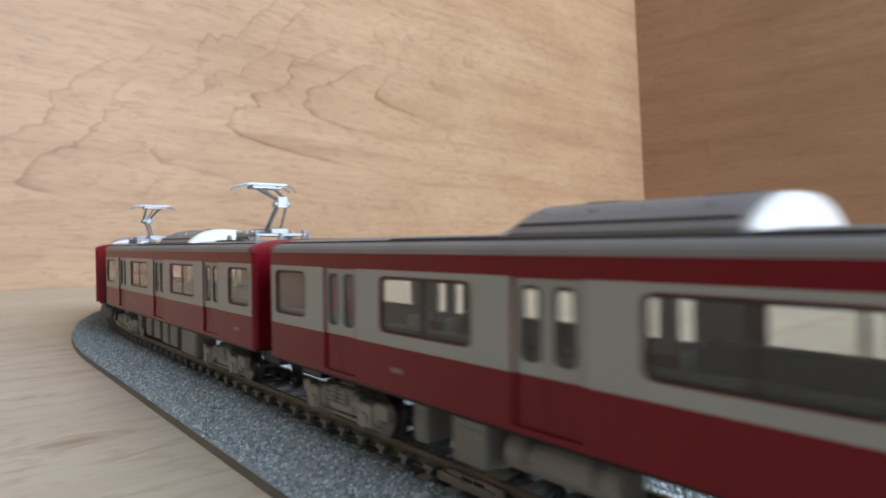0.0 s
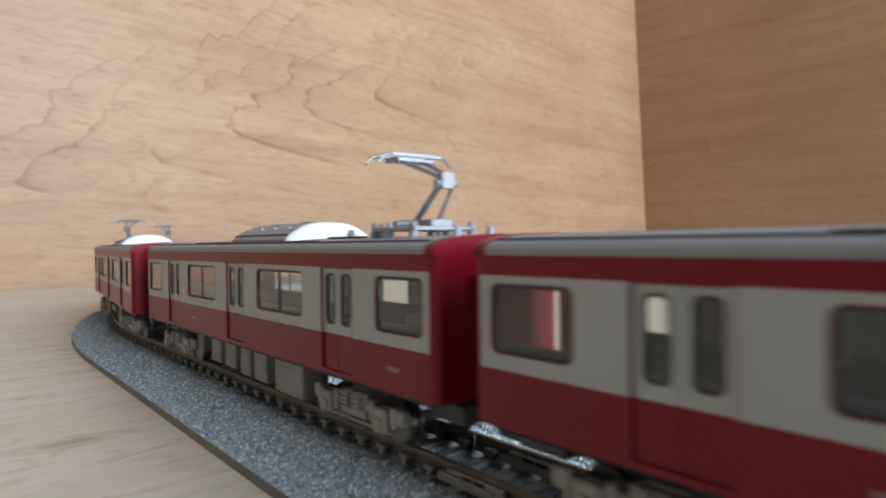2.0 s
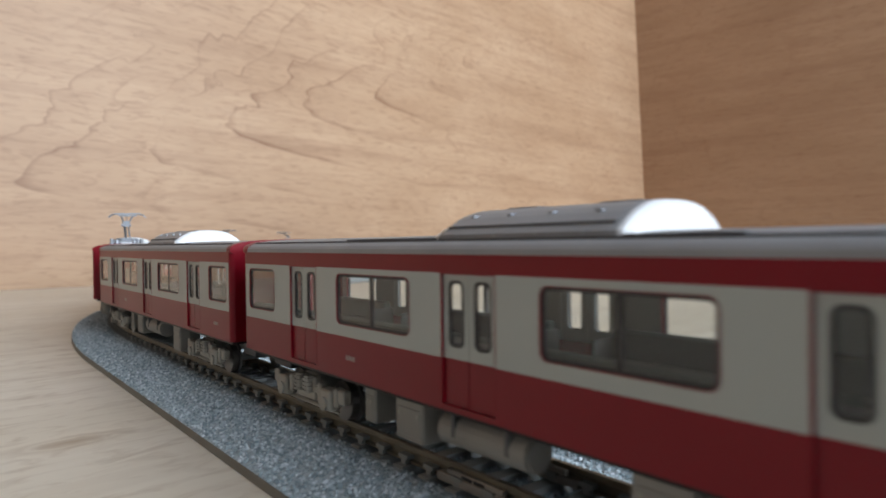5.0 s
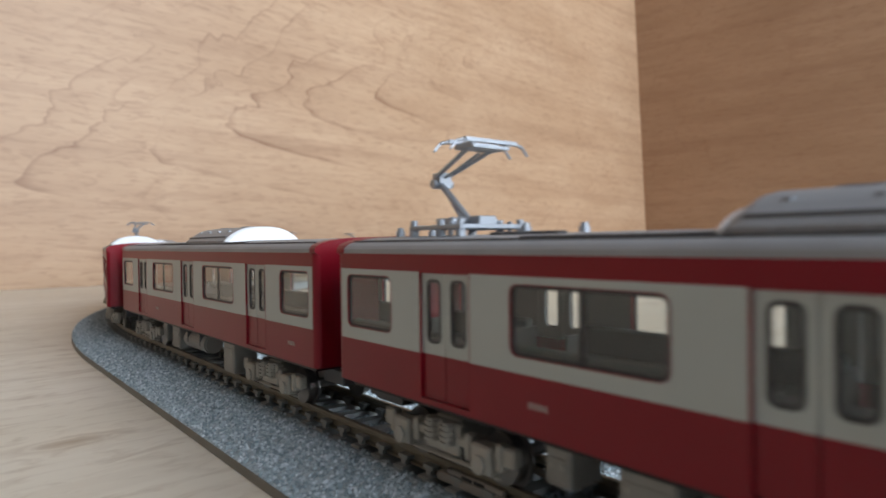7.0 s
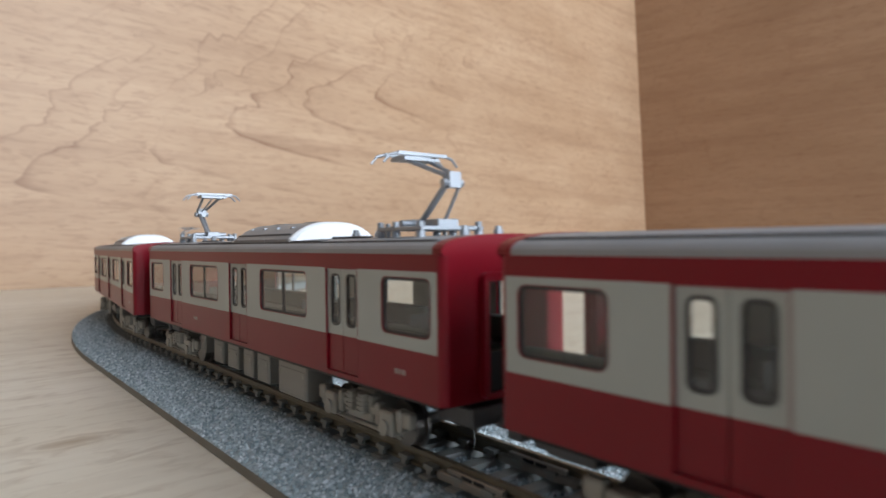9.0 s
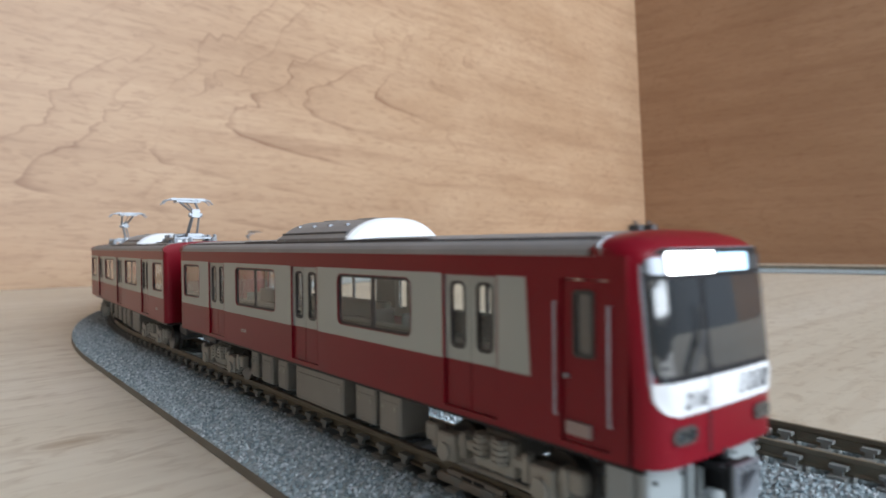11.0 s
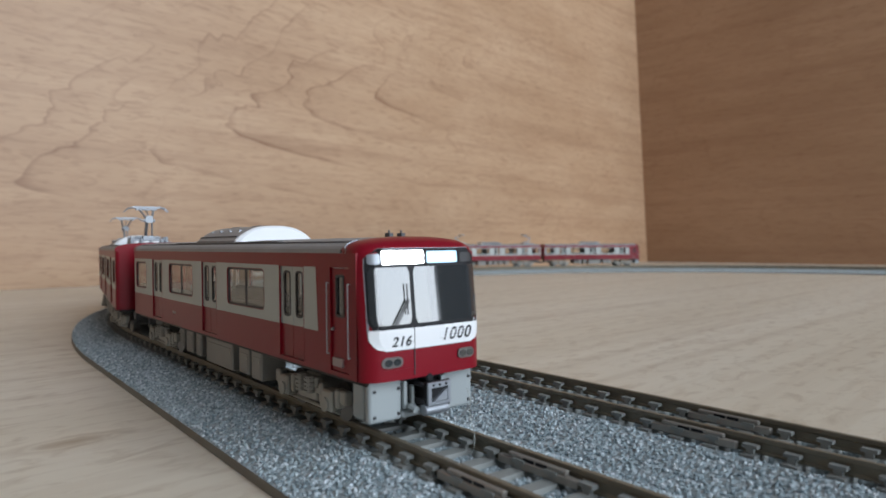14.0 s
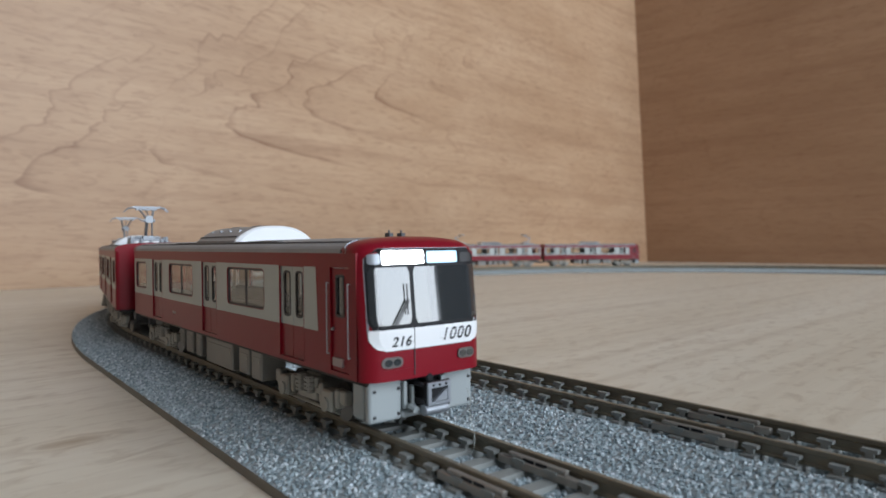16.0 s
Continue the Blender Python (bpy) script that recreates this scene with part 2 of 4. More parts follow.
def holed(bm, cell, hole, r, y0, y1, mat=0, rim=None):
    """A plate in the xz plane from y0 to y1 with a rounded hole."""
    X0, X1, Z0, Z1 = cell
    corners = ((X0, Z0), (X1, Z0), (X1, Z1), (X0, Z1))
    arcs = rounded(*hole, r)
    sheets = []
    for y in (y0, y1):
        co = [bm.verts.new((x * M, y * M, z * M)) for x, z in corners]
        ar = [[bm.verts.new((x * M, y * M, z * M)) for x, z in a] for a in arcs]
        for c in range(4):
            d = (c + 1) % 4
            for i in range(len(ar[c]) - 1):
                bm.faces.new((co[c], ar[c][i + 1], ar[c][i])).material_index = mat
            bm.faces.new((co[c], co[d], ar[d][0], ar[c][-1])).material_index = mat
        sheets.append((co, [v for a in ar for v in a]))
    for k, closed in ((0, 4), (1, len(sheets[0][1]))):
        for i in range(closed):
            j = (i + 1) % closed
            f = bm.faces.new((sheets[0][k][i], sheets[0][k][j], sheets[1][k][j], sheets[1][k][i]))
            f.material_index = mat if k == 0 or rim is None else rim


def ring(bm, outer, inner, r, y0, y1):
    """A window frame: a rounded ring between two rounded rectangles."""
    sheets = []
    for y in (y0, y1):
        for rect, rr in ((outer, r), (inner, max(0.2, r - (inner[0] - outer[0])))):
            sheets.append([bm.verts.new((x * M, y * M, z * M)) for a in rounded(*rect, rr) for x, z in a])
    a, b, c, d = sheets
    n = len(a)
    for i in range(n):
        j = (i + 1) % n
        for p, q in ((a, b), (c, d), (a, c), (b, d)):
            bm.faces.new((p[i], p[j], q[j], q[i]))


# ---------------------------------------------------------------- the place
def plank_matrix(origin, along, lean=0.0):
    """Local x runs along, z up, y to the left of along."""
    a = math.atan2(along.y, along.x)
    return Matrix.Translation((origin.x, origin.y, 0)) @ Matrix.Rotation(a, 4, "Z") @ Matrix.Rotation(lean, 4, "X")


CORNER = Vector((0.380, 1.208))
BACK = Vector((-0.7071, -0.7071))       # along the back board, away from the corner
SIDE = Vector((0.7071, -0.7071))        # along the side board

bm = bmesh.new()
box(bm, 0, 2000, -14, 0, -18, 760)      # back board, its face at y = 0
back_wall = part("wall_back", bevelled(bm, 0.8), WALL_WOOD)
# y of the local frame points towards the track
back_wall.matrix_world = plank_matrix(CORNER, BACK)
tagged(back_wall, "upright light-brown plywood board with wavy figured grain", "wall", kind="structure")

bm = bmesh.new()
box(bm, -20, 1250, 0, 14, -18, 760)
side_wall = part("wall_side", bevelled(bm, 0.8), SHADED_SIDE_WOOD)
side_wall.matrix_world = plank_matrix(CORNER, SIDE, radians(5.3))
tagged(side_wall, "upright plywood board, shade coloured in as darker brown, leaning slightly inwards", "wall", kind="structure")

table = tagged(new("table"), "pale wooden tabletop with long brown grain and a knot", "table")
table.matrix_world = plank_matrix(CORNER, BACK)
bm = bmesh.new()
box(bm, 1, 2000, 1, 1600, -22, 0)
part("tabletop", bevelled(bm, 1.0), TABLE_WOOD, table)
for y in (60, 1540):
    for x in (60, 1940):
        bm = bmesh.new()
        box(bm, x - 25, x + 25, y - 25, y + 25, -720, -22)
        part("leg", bevelled(bm, 2.0), TABLE_WOOD, table)

# the room round the table: u along FWD, v along OUT
room = Matrix(((FWD.x, OUT.x, 0, 0), (FWD.y, OUT.y, 0, 0), (0, 0, 1, 0), (0, 0, 0, 1)))


def room_piece(name, spans, mat, label, category):
    b = bmesh.new()
    for s in spans:
        box(b, *s, k=1.0)
    ob = part(name, b, mat)
    ob.matrix_world = room
    return tagged(ob, label, category, kind="structure")


U0, U1, V0, V1, Z0, Z1 = -1.9, WIN, -2.0, 1.8, -0.72, 2.60
room_piece("floor", [(U0, U1 + 0.1, V0, V1, Z0 - 0.1, Z0)], FLOORING, "plain brown wooden room floor", "floor")
room_piece("ceiling", [(U0, U1 + 0.1, V0, V1, Z1, Z1 + 0.1)], PLASTER, "plain pale plaster ceiling", "ceiling")
room_piece("wall_far", [(U0 - 0.1, U0, V0, V1, Z0, Z1)], PLASTER, "plain pale plaster room wall", "wall")
room_piece("wall_inner", [(U0, U1, V0 - 0.1, V0, Z0, Z1)], PLASTER, "plain pale plaster room wall", "wall")
room_piece("wall_outer", [(U0, U1, V1, V1 + 0.1, Z0, Z1)], PLASTER, "plain pale plaster room wall", "wall")
WZ0, WZ1 = 0.08, 2.32
room_piece("wall_window", [(U1, U1 + 0.1, V0, V1, Z0, WZ0), (U1, U1 + 0.1, V0, V1, WZ1, Z1), (U1, U1 + 0.1, V0, WIN_LO, WZ0, WZ1), (U1, U1 + 0.1, WIN_HI, V1, WZ0, WZ1)],
           PLASTER, "plain pale plaster wall with a wide window opening", "wall")
room_piece("window_1", [(U1 - 0.01, U1 + 0.05, WIN_LO, WIN_HI, WZ0, WZ0 + 0.04), (U1 - 0.01, U1 + 0.05, WIN_LO, WIN_HI, WZ1 - 0.04, WZ1),
                        (U1 - 0.01, U1 + 0.05, WIN_LO, WIN_LO + 0.04, WZ0 + 0.04, WZ1 - 0.04), (U1 - 0.01, U1 + 0.05, WIN_HI - 0.04, WIN_HI, WZ0 + 0.04, WZ1 - 0.04)],
           CURTAIN, "wide bright window with a white frame", "window")

# ---------------------------------------------------------------- the two tracks
S_NEAR, S_FAR = -0.16, STRAIGHT + ARC + 0.30


def stations(step=0.006):
    n = int((S_FAR - S_NEAR) / step)
    return [S_NEAR + (S_FAR - S_NEAR) * i / n for i in range(n + 1)]


def sweep(profile, off, name, mat, parent, label="", span=None, pick=None):
    """A closed profile of (side, height above the rail head) in mm, drawn along the track."""
    b = bmesh.new()
    rows = []
    for s in span or stations():
        row = []
        for o, z in profile:
            p, _ = on_track(s, off + o * M)
            row.append(b.verts.new((p.x, p.y, RAIL + z * M)))
        rows.append(row)
    n = len(profile)
    for r, q in zip(rows, rows[1:]):
        for i in range(n):
            f = b.faces.new((r[i], r[(i + 1) % n], q[(i + 1) % n], q[i]))
            if pick:
                f.material_index = pick(i)
    b.faces.new(rows[0][::-1])
    b.faces.new(rows[-1])
    return part(name, b, mat, parent, label)


SHOULDER = [(3.3, -2.75), (3.7, -3.6), (6.0, -3.6), (6.45, -2.6), (7.7, -2.35), (13, -3.8), (18.35, -5.45), (18.48, -6.79)]
BED = [(-18.45, -6.79), (-18.45, -5.6)] + [(-o, z) for o, z in SHOULDER[5::-1]] + SHOULDER


def bed_height(o):
    o = abs(o)
    if o < 7.7:
        return -2.75 if o < 4.0 else -2.6 + (o - 6.45) / 1.25 * 0.25
    return -2.35 - (o - 7.7) / 5.3 * 1.45 if o < 13 else -3.8 - (o - 13) / 5.35 * 1.65


RAIL_SHAPE = [(-0.62, -2.1), (-0.62, -1.85), (-0.22, -1.65), (-0.22, -0.75), (-0.37, -0.6), (-0.37, -0.06), (-0.30, 0.0), (0.30, 0.0), (0.37, -0.06), (0.37, -0.6), (0.22, -0.75), (0.22, -1.65), (0.62, -1.85), (0.62, -2.1)]
PITCH = 5.2
FIRST = 53.7 - 2.6


def sleeper_mesh():
    b = bmesh.new()
    # x along the track, y across
    lo = [(-1.3, -7.2), (1.3, -7.2), (1.3, 7.2), (-1.3, 7.2)]
    hi = [(-1.0, -7.0), (1.0, -7.0), (1.0, 7.0), (-1.0, 7.0)]
    a = [b.verts.new((x * M, y * M, -4.2 * M)) for x, y in lo]
    c = [b.verts.new((x * M, y * M, -2.12 * M)) for x, y in hi]
    b.faces.new(c)
    for i in range(4):
        j = (i + 1) % 4
        b.faces.new((a[i], a[j], c[j], c[i]))
    for y in (-4.86, 4.86):
        for g in (-1, 1):
            m0 = y + g * 1.05
            box(b, -0.48, 0.48, m0 - 0.32, m0 + 0.32, -2.12, -1.42)
            box(b, -0.98, 0.98, m0 - 0.40 - (0.25 if g > 0 else 0), m0 + 0.40 + (0.25 if g < 0 else 0), -1.42, -0.95)
    me = bpy.data.meshes.new("sleeper")
    bmesh.ops.recalc_face_normals(b, faces=b.faces)
    b.to_mesh(me)
    b.free()
    me.materials.append(CLIP)
    return me


SLEEPER = sleeper_mesh()


def track_pose(s, off):
    p, w = on_track(s, off)
    return Matrix.Translation((p.x, p.y, RAIL)) @ Matrix.Rotation(math.atan2(w.y, w.x), 4, "Z")


def joiner(parent, s, off, side):
    """The plate that clips two rail ends together: a bevelled plate with a ledge and a dark slot."""
    b = bmesh.new()
    y0, y1 = (0.42, 1.35) if side > 0 else (-1.35, -0.42)
    box(b, -6.6, 6.2, y0, y1, -2.1, -1.05)
    box(b, -4.8, 4.6, min(y0, y1) + (0.0 if side > 0 else 0.2), max(y0, y1) - (0.2 if side > 0 else 0.0), -1.05, -0.45)
    ob = part("joiner", bevelled(b, 0.12, 1), PLATE, parent, "brown metal rail joiner with a dark slot")
    ob.matrix_world = track_pose(s, off)
    b = bmesh.new()
    yy = (1.05, 1.2) if side > 0 else (-1.2, -1.05)
    box(b, -1.9, -0.15, *yy, -1.02, -0.62)
    box(b, 0.15, 1.9, *yy, -1.02, -0.62)
    part("slot", b, BLACK, ob)


def build_track(off, label):
    t = tagged(new("railway_track"), label, "model track", group="parallel tracks")
    bed = sweep(BED, off, "roadbed", [BALLAST, EDGE], t, "moulded grey ballast shoulder with a dark edge", pick=lambda i: 1 if i in (0, 14, 15) else 0)
    for g in (-4.86, 4.86):
        sweep([(g + o, z) for o, z in RAIL_SHAPE], off, "rail", RAIL_BROWN, t, "brown metal rail")
        for side in (-1, 1):
            joiner(t, 0.0537 if off == 0 else 0.0500, off + g * M, side)
    return t


outer_track = build_track(0.0, "outer curved model railway track on grey ballast with concrete sleepers")
inner_track = build_track(-SPACING, "inner curved model railway track on grey ballast with concrete sleepers")


def scatter(parent, off, s0, s1, count):
    """Loose-looking grains of the ballast, joined."""
    rng = np.random.default_rng(7 if off == 0 else 8)
    octa = np.array(((1, 0, 0), (-1, 0, 0), (0, 1, 0), (0, -1, 0), (0, 0, 1), (0, 0, -1)), float)
    tri = np.array(((0, 2, 4), (2, 1, 4), (1, 3, 4), (3, 0, 4), (2, 0, 5), (1, 2, 5), (3, 1, 5), (0, 3, 5)))
    verts, faces, k = [], [], 0
    for _ in range(count):
        s = s0 + (s1 - s0) * rng.random() ** 1.35
        o = rng.uniform(-18.2, 18.2)
        if abs(o) < 8.0 and abs((s * 1000 - FIRST + PITCH / 2) % PITCH - PITCH / 2) < 1.5:
            continue
        if 3.4 < abs(o) < 6.5:
            continue
        r = rng.uniform(0.22, 0.42)
        p, _ = on_track(s, off + o * M)
        q = octa * rng.uniform(0.6, 1.25, (6, 1)) * r * M
        a, c = rng.uniform(0, 6.28, 2)
        R = np.array(Euler((a, c, a + c)).to_matrix())
        verts.append(q @ R.T + (p.x, p.y, RAIL + (bed_height(o) + 0.05) * M))
        faces.append(tri + 6 * k)
        k += 1
    me = bpy.data.meshes.new("ballast")
    me.from_pydata(np.concatenate(verts).tolist(), [], np.concatenate(faces).tolist())
    me.materials.append(STONE)
    ob = new("ballast", me)
    ob.parent = parent
    return tagged(ob, "coarse grey and white ballast grains", kind="stuff")


scatter(outer_track, 0.0, -0.02, 0.42, 48000)
scatter(inner_track, -SPACING, -0.03, 0.22, 24000)
# ---------------------------------------------------------------- the train (mm from the rail head; x forward, seen side at -y)
LEN, HALF = 118.0, 9.43
END = LEN / 2
HA, HB, HC, HD = 7.80, 13.30, 22.26, 24.20
DOORS = ((17.6, 25.9), (54.45, 62.75), (91.3, 99.6))
WINDOWS = ((2.2, 11.9), (31.75, 48.55), (68.6, 85.4), (105.3, 115.4))
WZ = (14.85, 21.5)
ROOFLINE = ((9.43, 24.20), (9.39, 24.75), (9.1, 25.15), (8.5, 25.5), (7.2, 25.85), (5.0, 26.15), (2.5, 26.3), (0.0, 26.35))


def roof_z(y):
    y = abs(y)
    for (y1, z1), (y0, z0) in zip(ROOFLINE, ROOFLINE[1:]):
        if y0 <= y <= y1:
            return z0 + (z1 - z0) * (y - y0) / (y1 - y0)
    return HD


def roof_section(bm, x0, x1, grow=0.0, mat=0):
    """A slice of the arched roof."""
    pts = [(-y, z) for y, z in ROOFLINE] + [(y, z) for y, z in ROOFLINE[-2::-1]] + [(8.9, 23.9), (-8.9, 23.9)]
    rows = [[bm.verts.new((x * M, y * M * (1 + grow / 9.43), (z + (grow if z > 24.0 else 0)) * M)) for y, z in pts] for x in (x0, x1)]
    n = len(pts)
    for i in range(n):
        bm.faces.new((rows[0][i], rows[0][(i + 1) % n], rows[1][(i + 1) % n], rows[1][i])).material_index = mat
    bm.faces.new(rows[0][::-1]).material_index = mat
    bm.faces.new(rows[1]).material_index = mat


def side(car, sg, cab):
    """One flank: red sill, ivory window band, red cantrail, with window and door openings."""
    yo, yi = sg * HALF, sg * 8.75
    y0, y1 = min(yo, yi), max(yo, yi)
    start = 13.2 if cab else 1.0
    X = lambda e: END - e
    front = 2.7 if cab else 0.0
    for name, z0, z1 in (("sill", HA, 8.4), ("cantrail", HC, HD)):
        b = bmesh.new()
        box(b, -END + 1.0, X(front or 1.0), y0, y1, z0, z1)
        part(name, b, RED, car)
    if cab:
        for e0, e1 in ((9.6, start), (front, 4.6)):
            b = bmesh.new()
            box(b, X(e1), X(e0), y0, y1, 8.4, HC)
            part("cab_side", b, RED, car)
        b = bmesh.new()
        ys = sorted((sg * (HALF + 0.02), sg * (HALF - 0.3)))
        tri = [[b.verts.new((X(e) * M, y * M, z * M)) for e, z in ((start - 0.05, HB), (start + 0.5, HC), (start - 0.05, HC))] for y in ys]
        for i in range(3):
            j = (i + 1) % 3
            b.faces.new((tri[0][i], tri[0][j], tri[1][j], tri[1][i]))
        b.faces.new(tri[0])
        b.faces.new(tri[1])
        part("slanted_edge", b, RED, car, "slanted red edge of the ivory band")
    edges = [start, *[v for d in DOORS for v in d], LEN - 1.0]
    panes = []
    for e0, e1 in zip(edges[::2], edges[1::2]):
        b = bmesh.new()
        box(b, X(e1), X(e0), y0, y1, 8.4, HB)
        inside = [w for w in WINDOWS if e0 < w[0] and w[1] < e1]
        for w0, w1 in inside:
            c = (X(e1), X(e0), HB, HC)
            holed(b, c, (X(w1), X(w0), *WZ), 0.9, y0, y1, 1, 0)
            panes.append((w0, w1))
        if not inside:
            box(b, X(e1), X(e0), y0, y1, HB, HC, 1)
        part("side_panel", b, [RED, CREAM], car, "flank panel, red below and ivory at window height")
    for w0, w1 in panes:
        b = bmesh.new()
        f0, f1 = sg * (HALF - 0.14), sg * 9.0
        ring(b, (X(w1) - 0.02, X(w0) + 0.02, WZ[0] - 0.02, WZ[1] + 0.02), (X(w1) + 0.36, X(w0) - 0.36, WZ[0] + 0.36, WZ[1] - 0.36), 0.92, f0, f1)
        rim = bmesh.new()
        ring(rim, (X(w1) - 0.05, X(w0) + 0.05, WZ[0] - 0.05, WZ[1] + 0.05), (X(w1) + 0.04, X(w0) - 0.04, WZ[0] + 0.04, WZ[1] - 0.04), 1.0, sg * (HALF + 0.03), sg * (HALF - 0.2))
        if w1 - w0 > 12:
            m = X((w0 + w1) / 2)
            box(b, m - 0.32, m + 0.32, min(f0 * 0.995, f1), max(f0 * 0.995, f1), WZ[0] + 0.3, WZ[1] - 0.3)
        fr = part("window_frame", b, GASKET, car, "dark rubber window frame")
        part("window_rim", rim, RED, fr, "thin bare red edge round the window")
        b = bmesh.new()
        box(b, X(w1) + 0.1, X(w0) - 0.1, sg * 9.15 - 0.05, sg * 9.15 + 0.05, WZ[0] + 0.1, WZ[1] - 0.1)
        g = part("pane", b, GLASS, fr)
        g.visible_shadow = False
    for d0, d1 in DOORS:
        mid_e = (d0 + d1) / 2
        yd0, yd1 = sorted((sg * 9.12, sg * 8.8))
        for a0, a1 in ((d0 + 0.12, mid_e - 0.07), (mid_e + 0.07, d1 - 0.12)):
            b = bmesh.new()
            box(b, X(a1), X(a0), yd0, yd1, 8.45, HB)
            holed(b, (X(a1), X(a0), HB, HC - 0.1), (X(a1) + 1.0, X(a0) - 0.85, 14.7, 21.3), 0.7, yd0, yd1, 1)
            leaf = part("door", b, [RED, CREAM], car, "sliding door leaf, red below and ivory above")
            b = bmesh.new()
            ring(b, (X(a1) + 0.8, X(a0) - 0.65, 14.5, 21.5), (X(a1) + 1.15, X(a0) - 1.0, 14.85, 21.15), 0.8, sg * 9.17, sg * 8.95)
            part("door_window_frame", b, GASKET, leaf)
            b = bmesh.new()
            box(b, X(a1) + 0.9, X(a0) - 0.75, sg * 8.98 - 0.04, sg * 8.98 + 0.04, 14.6, 21.4)
            g = part("door_glass", b, GLASS, leaf)
            g.visible_shadow = False
        b = bmesh.new()
        for e in (d0 - 0.12, d1 - 0.06):
            box(b, X(e + 0.12), X(e), *sorted((sg * (HALF + 0.02), sg * 9.2)), 8.4, HC - 0.1)
        box(b, X(d1 + 0.1), X(d0 - 0.1), *sorted((sg * (HALF + 0.03), sg * 9.2)), HC - 0.12, HC + 0.06)
        part("door_surround", b, RED, car, "thin raised door surround")
    # number marks low on the flank
    for e in ((80.8,) if cab else (7.0, 80.8)):
        b = bmesh.new()
        for i in range(4):
            box(b, X(e) - 0.6 * i - 0.4, X(e) - 0.6 * i, *sorted((sg * (HALF + 0.03), sg * (HALF - 0.1))), 10.3, 10.9)
        part("number_mark", b, PALE, car, "small pale painted number bars")


def end_wall(car, sg):
    """Red end with an open gangway."""
    b = bmesh.new()
    holed(b, (1.0 - HALF, HALF - 1.0, HA, HD), (-3.7, 3.7, 8.6, 21.2), 0.5, -0.4, 0.4)
    bmesh.ops.rotate(b, verts=b.verts, matrix=Matrix.Rotation(math.pi / 2, 3, "Z"))
    bmesh.ops.translate(b, verts=b.verts, vec=(sg * (END - 0.4) * M, 0, 0))
    part("end_wall", b, RED, car, "red car end with an open gangway")
    for y in (-1, 1):
        b = bmesh.new()
        arc = [(END - 1.0 + math.sin(t), HALF - 1.0 + math.cos(t)) for t in (math.pi / 2 * i / 6 for i in range(7))] + [(END - 0.8, HALF - 1.0), (END - 1.0, HALF - 0.7)]
        col = [[b.verts.new((sg * px * M, y * py * M, z * M)) for px, py in arc] for z in (HA, HD)]
        for i in range(len(arc)):
            j = (i + 1) % len(arc)
            b.faces.new((col[0][i], col[0][j], col[1][j], col[1][i]))
        b.faces.new(col[0])
        b.faces.new(col[1])
        part("end_corner", b, RED, car, "rounded red corner post")
    b = bmesh.new()
    ring(b, (-4.4, 4.4, 8.0, 22.1), (-3.6, 3.6, 8.7, 21.1), 0.8, -0.5, 0.5)
    bmesh.ops.rotate(b, verts=b.verts, matrix=Matrix.Rotation(math.pi / 2, 3, "Z"))
    bmesh.ops.translate(b, verts=b.verts, vec=(sg * (END + 0.3) * M, 0, 0))
    part("gangway_frame", b, RED, car)
    b = bmesh.new()
    box(b, sg * END - 0.35, sg * END + 0.25, -3.6, 3.6, 8.7, 13.2)
    part("gangway_door", b, BLACK, car, "dark lower gangway door")
    b = bmesh.new()
    roof_section(b, *sorted((sg * (END - 1.7), sg * (END + 0.02))), grow=0.07)
    part("roof_end", b, RED, car, "red painted roof end")


def roof(car, cab):
    b = bmesh.new()
    x1 = END - (5.2 if cab else 1.7)
    roof_section(b, -END + 1.7, x1)
    part("roof", b, ROOF, car, "grey arched roof")
    for y in (-8.05, 8.05):
        b = bmesh.new()
        box(b, -END + 2.2, x1 - 0.6, y - 0.16, y + 0.16, 25.3, 25.82)
        part("roof_rib", b, ROOF_DARK, car)
        b = bmesh.new()
        z = 25.75
        box(b, -27, 28, *sorted((y * 0.93, y * 0.80)), z - 0.2, z + 0.26)
        for i in range(22):
            box(b, -26.6 + i * 2.5, -25.0 + i * 2.5, *sorted((y * 0.94, y * 0.79)), z - 0.18, z + 0.16)
        part("roof_walkway", b, ROOF_DARK, car, "dark ribbed roof strip")


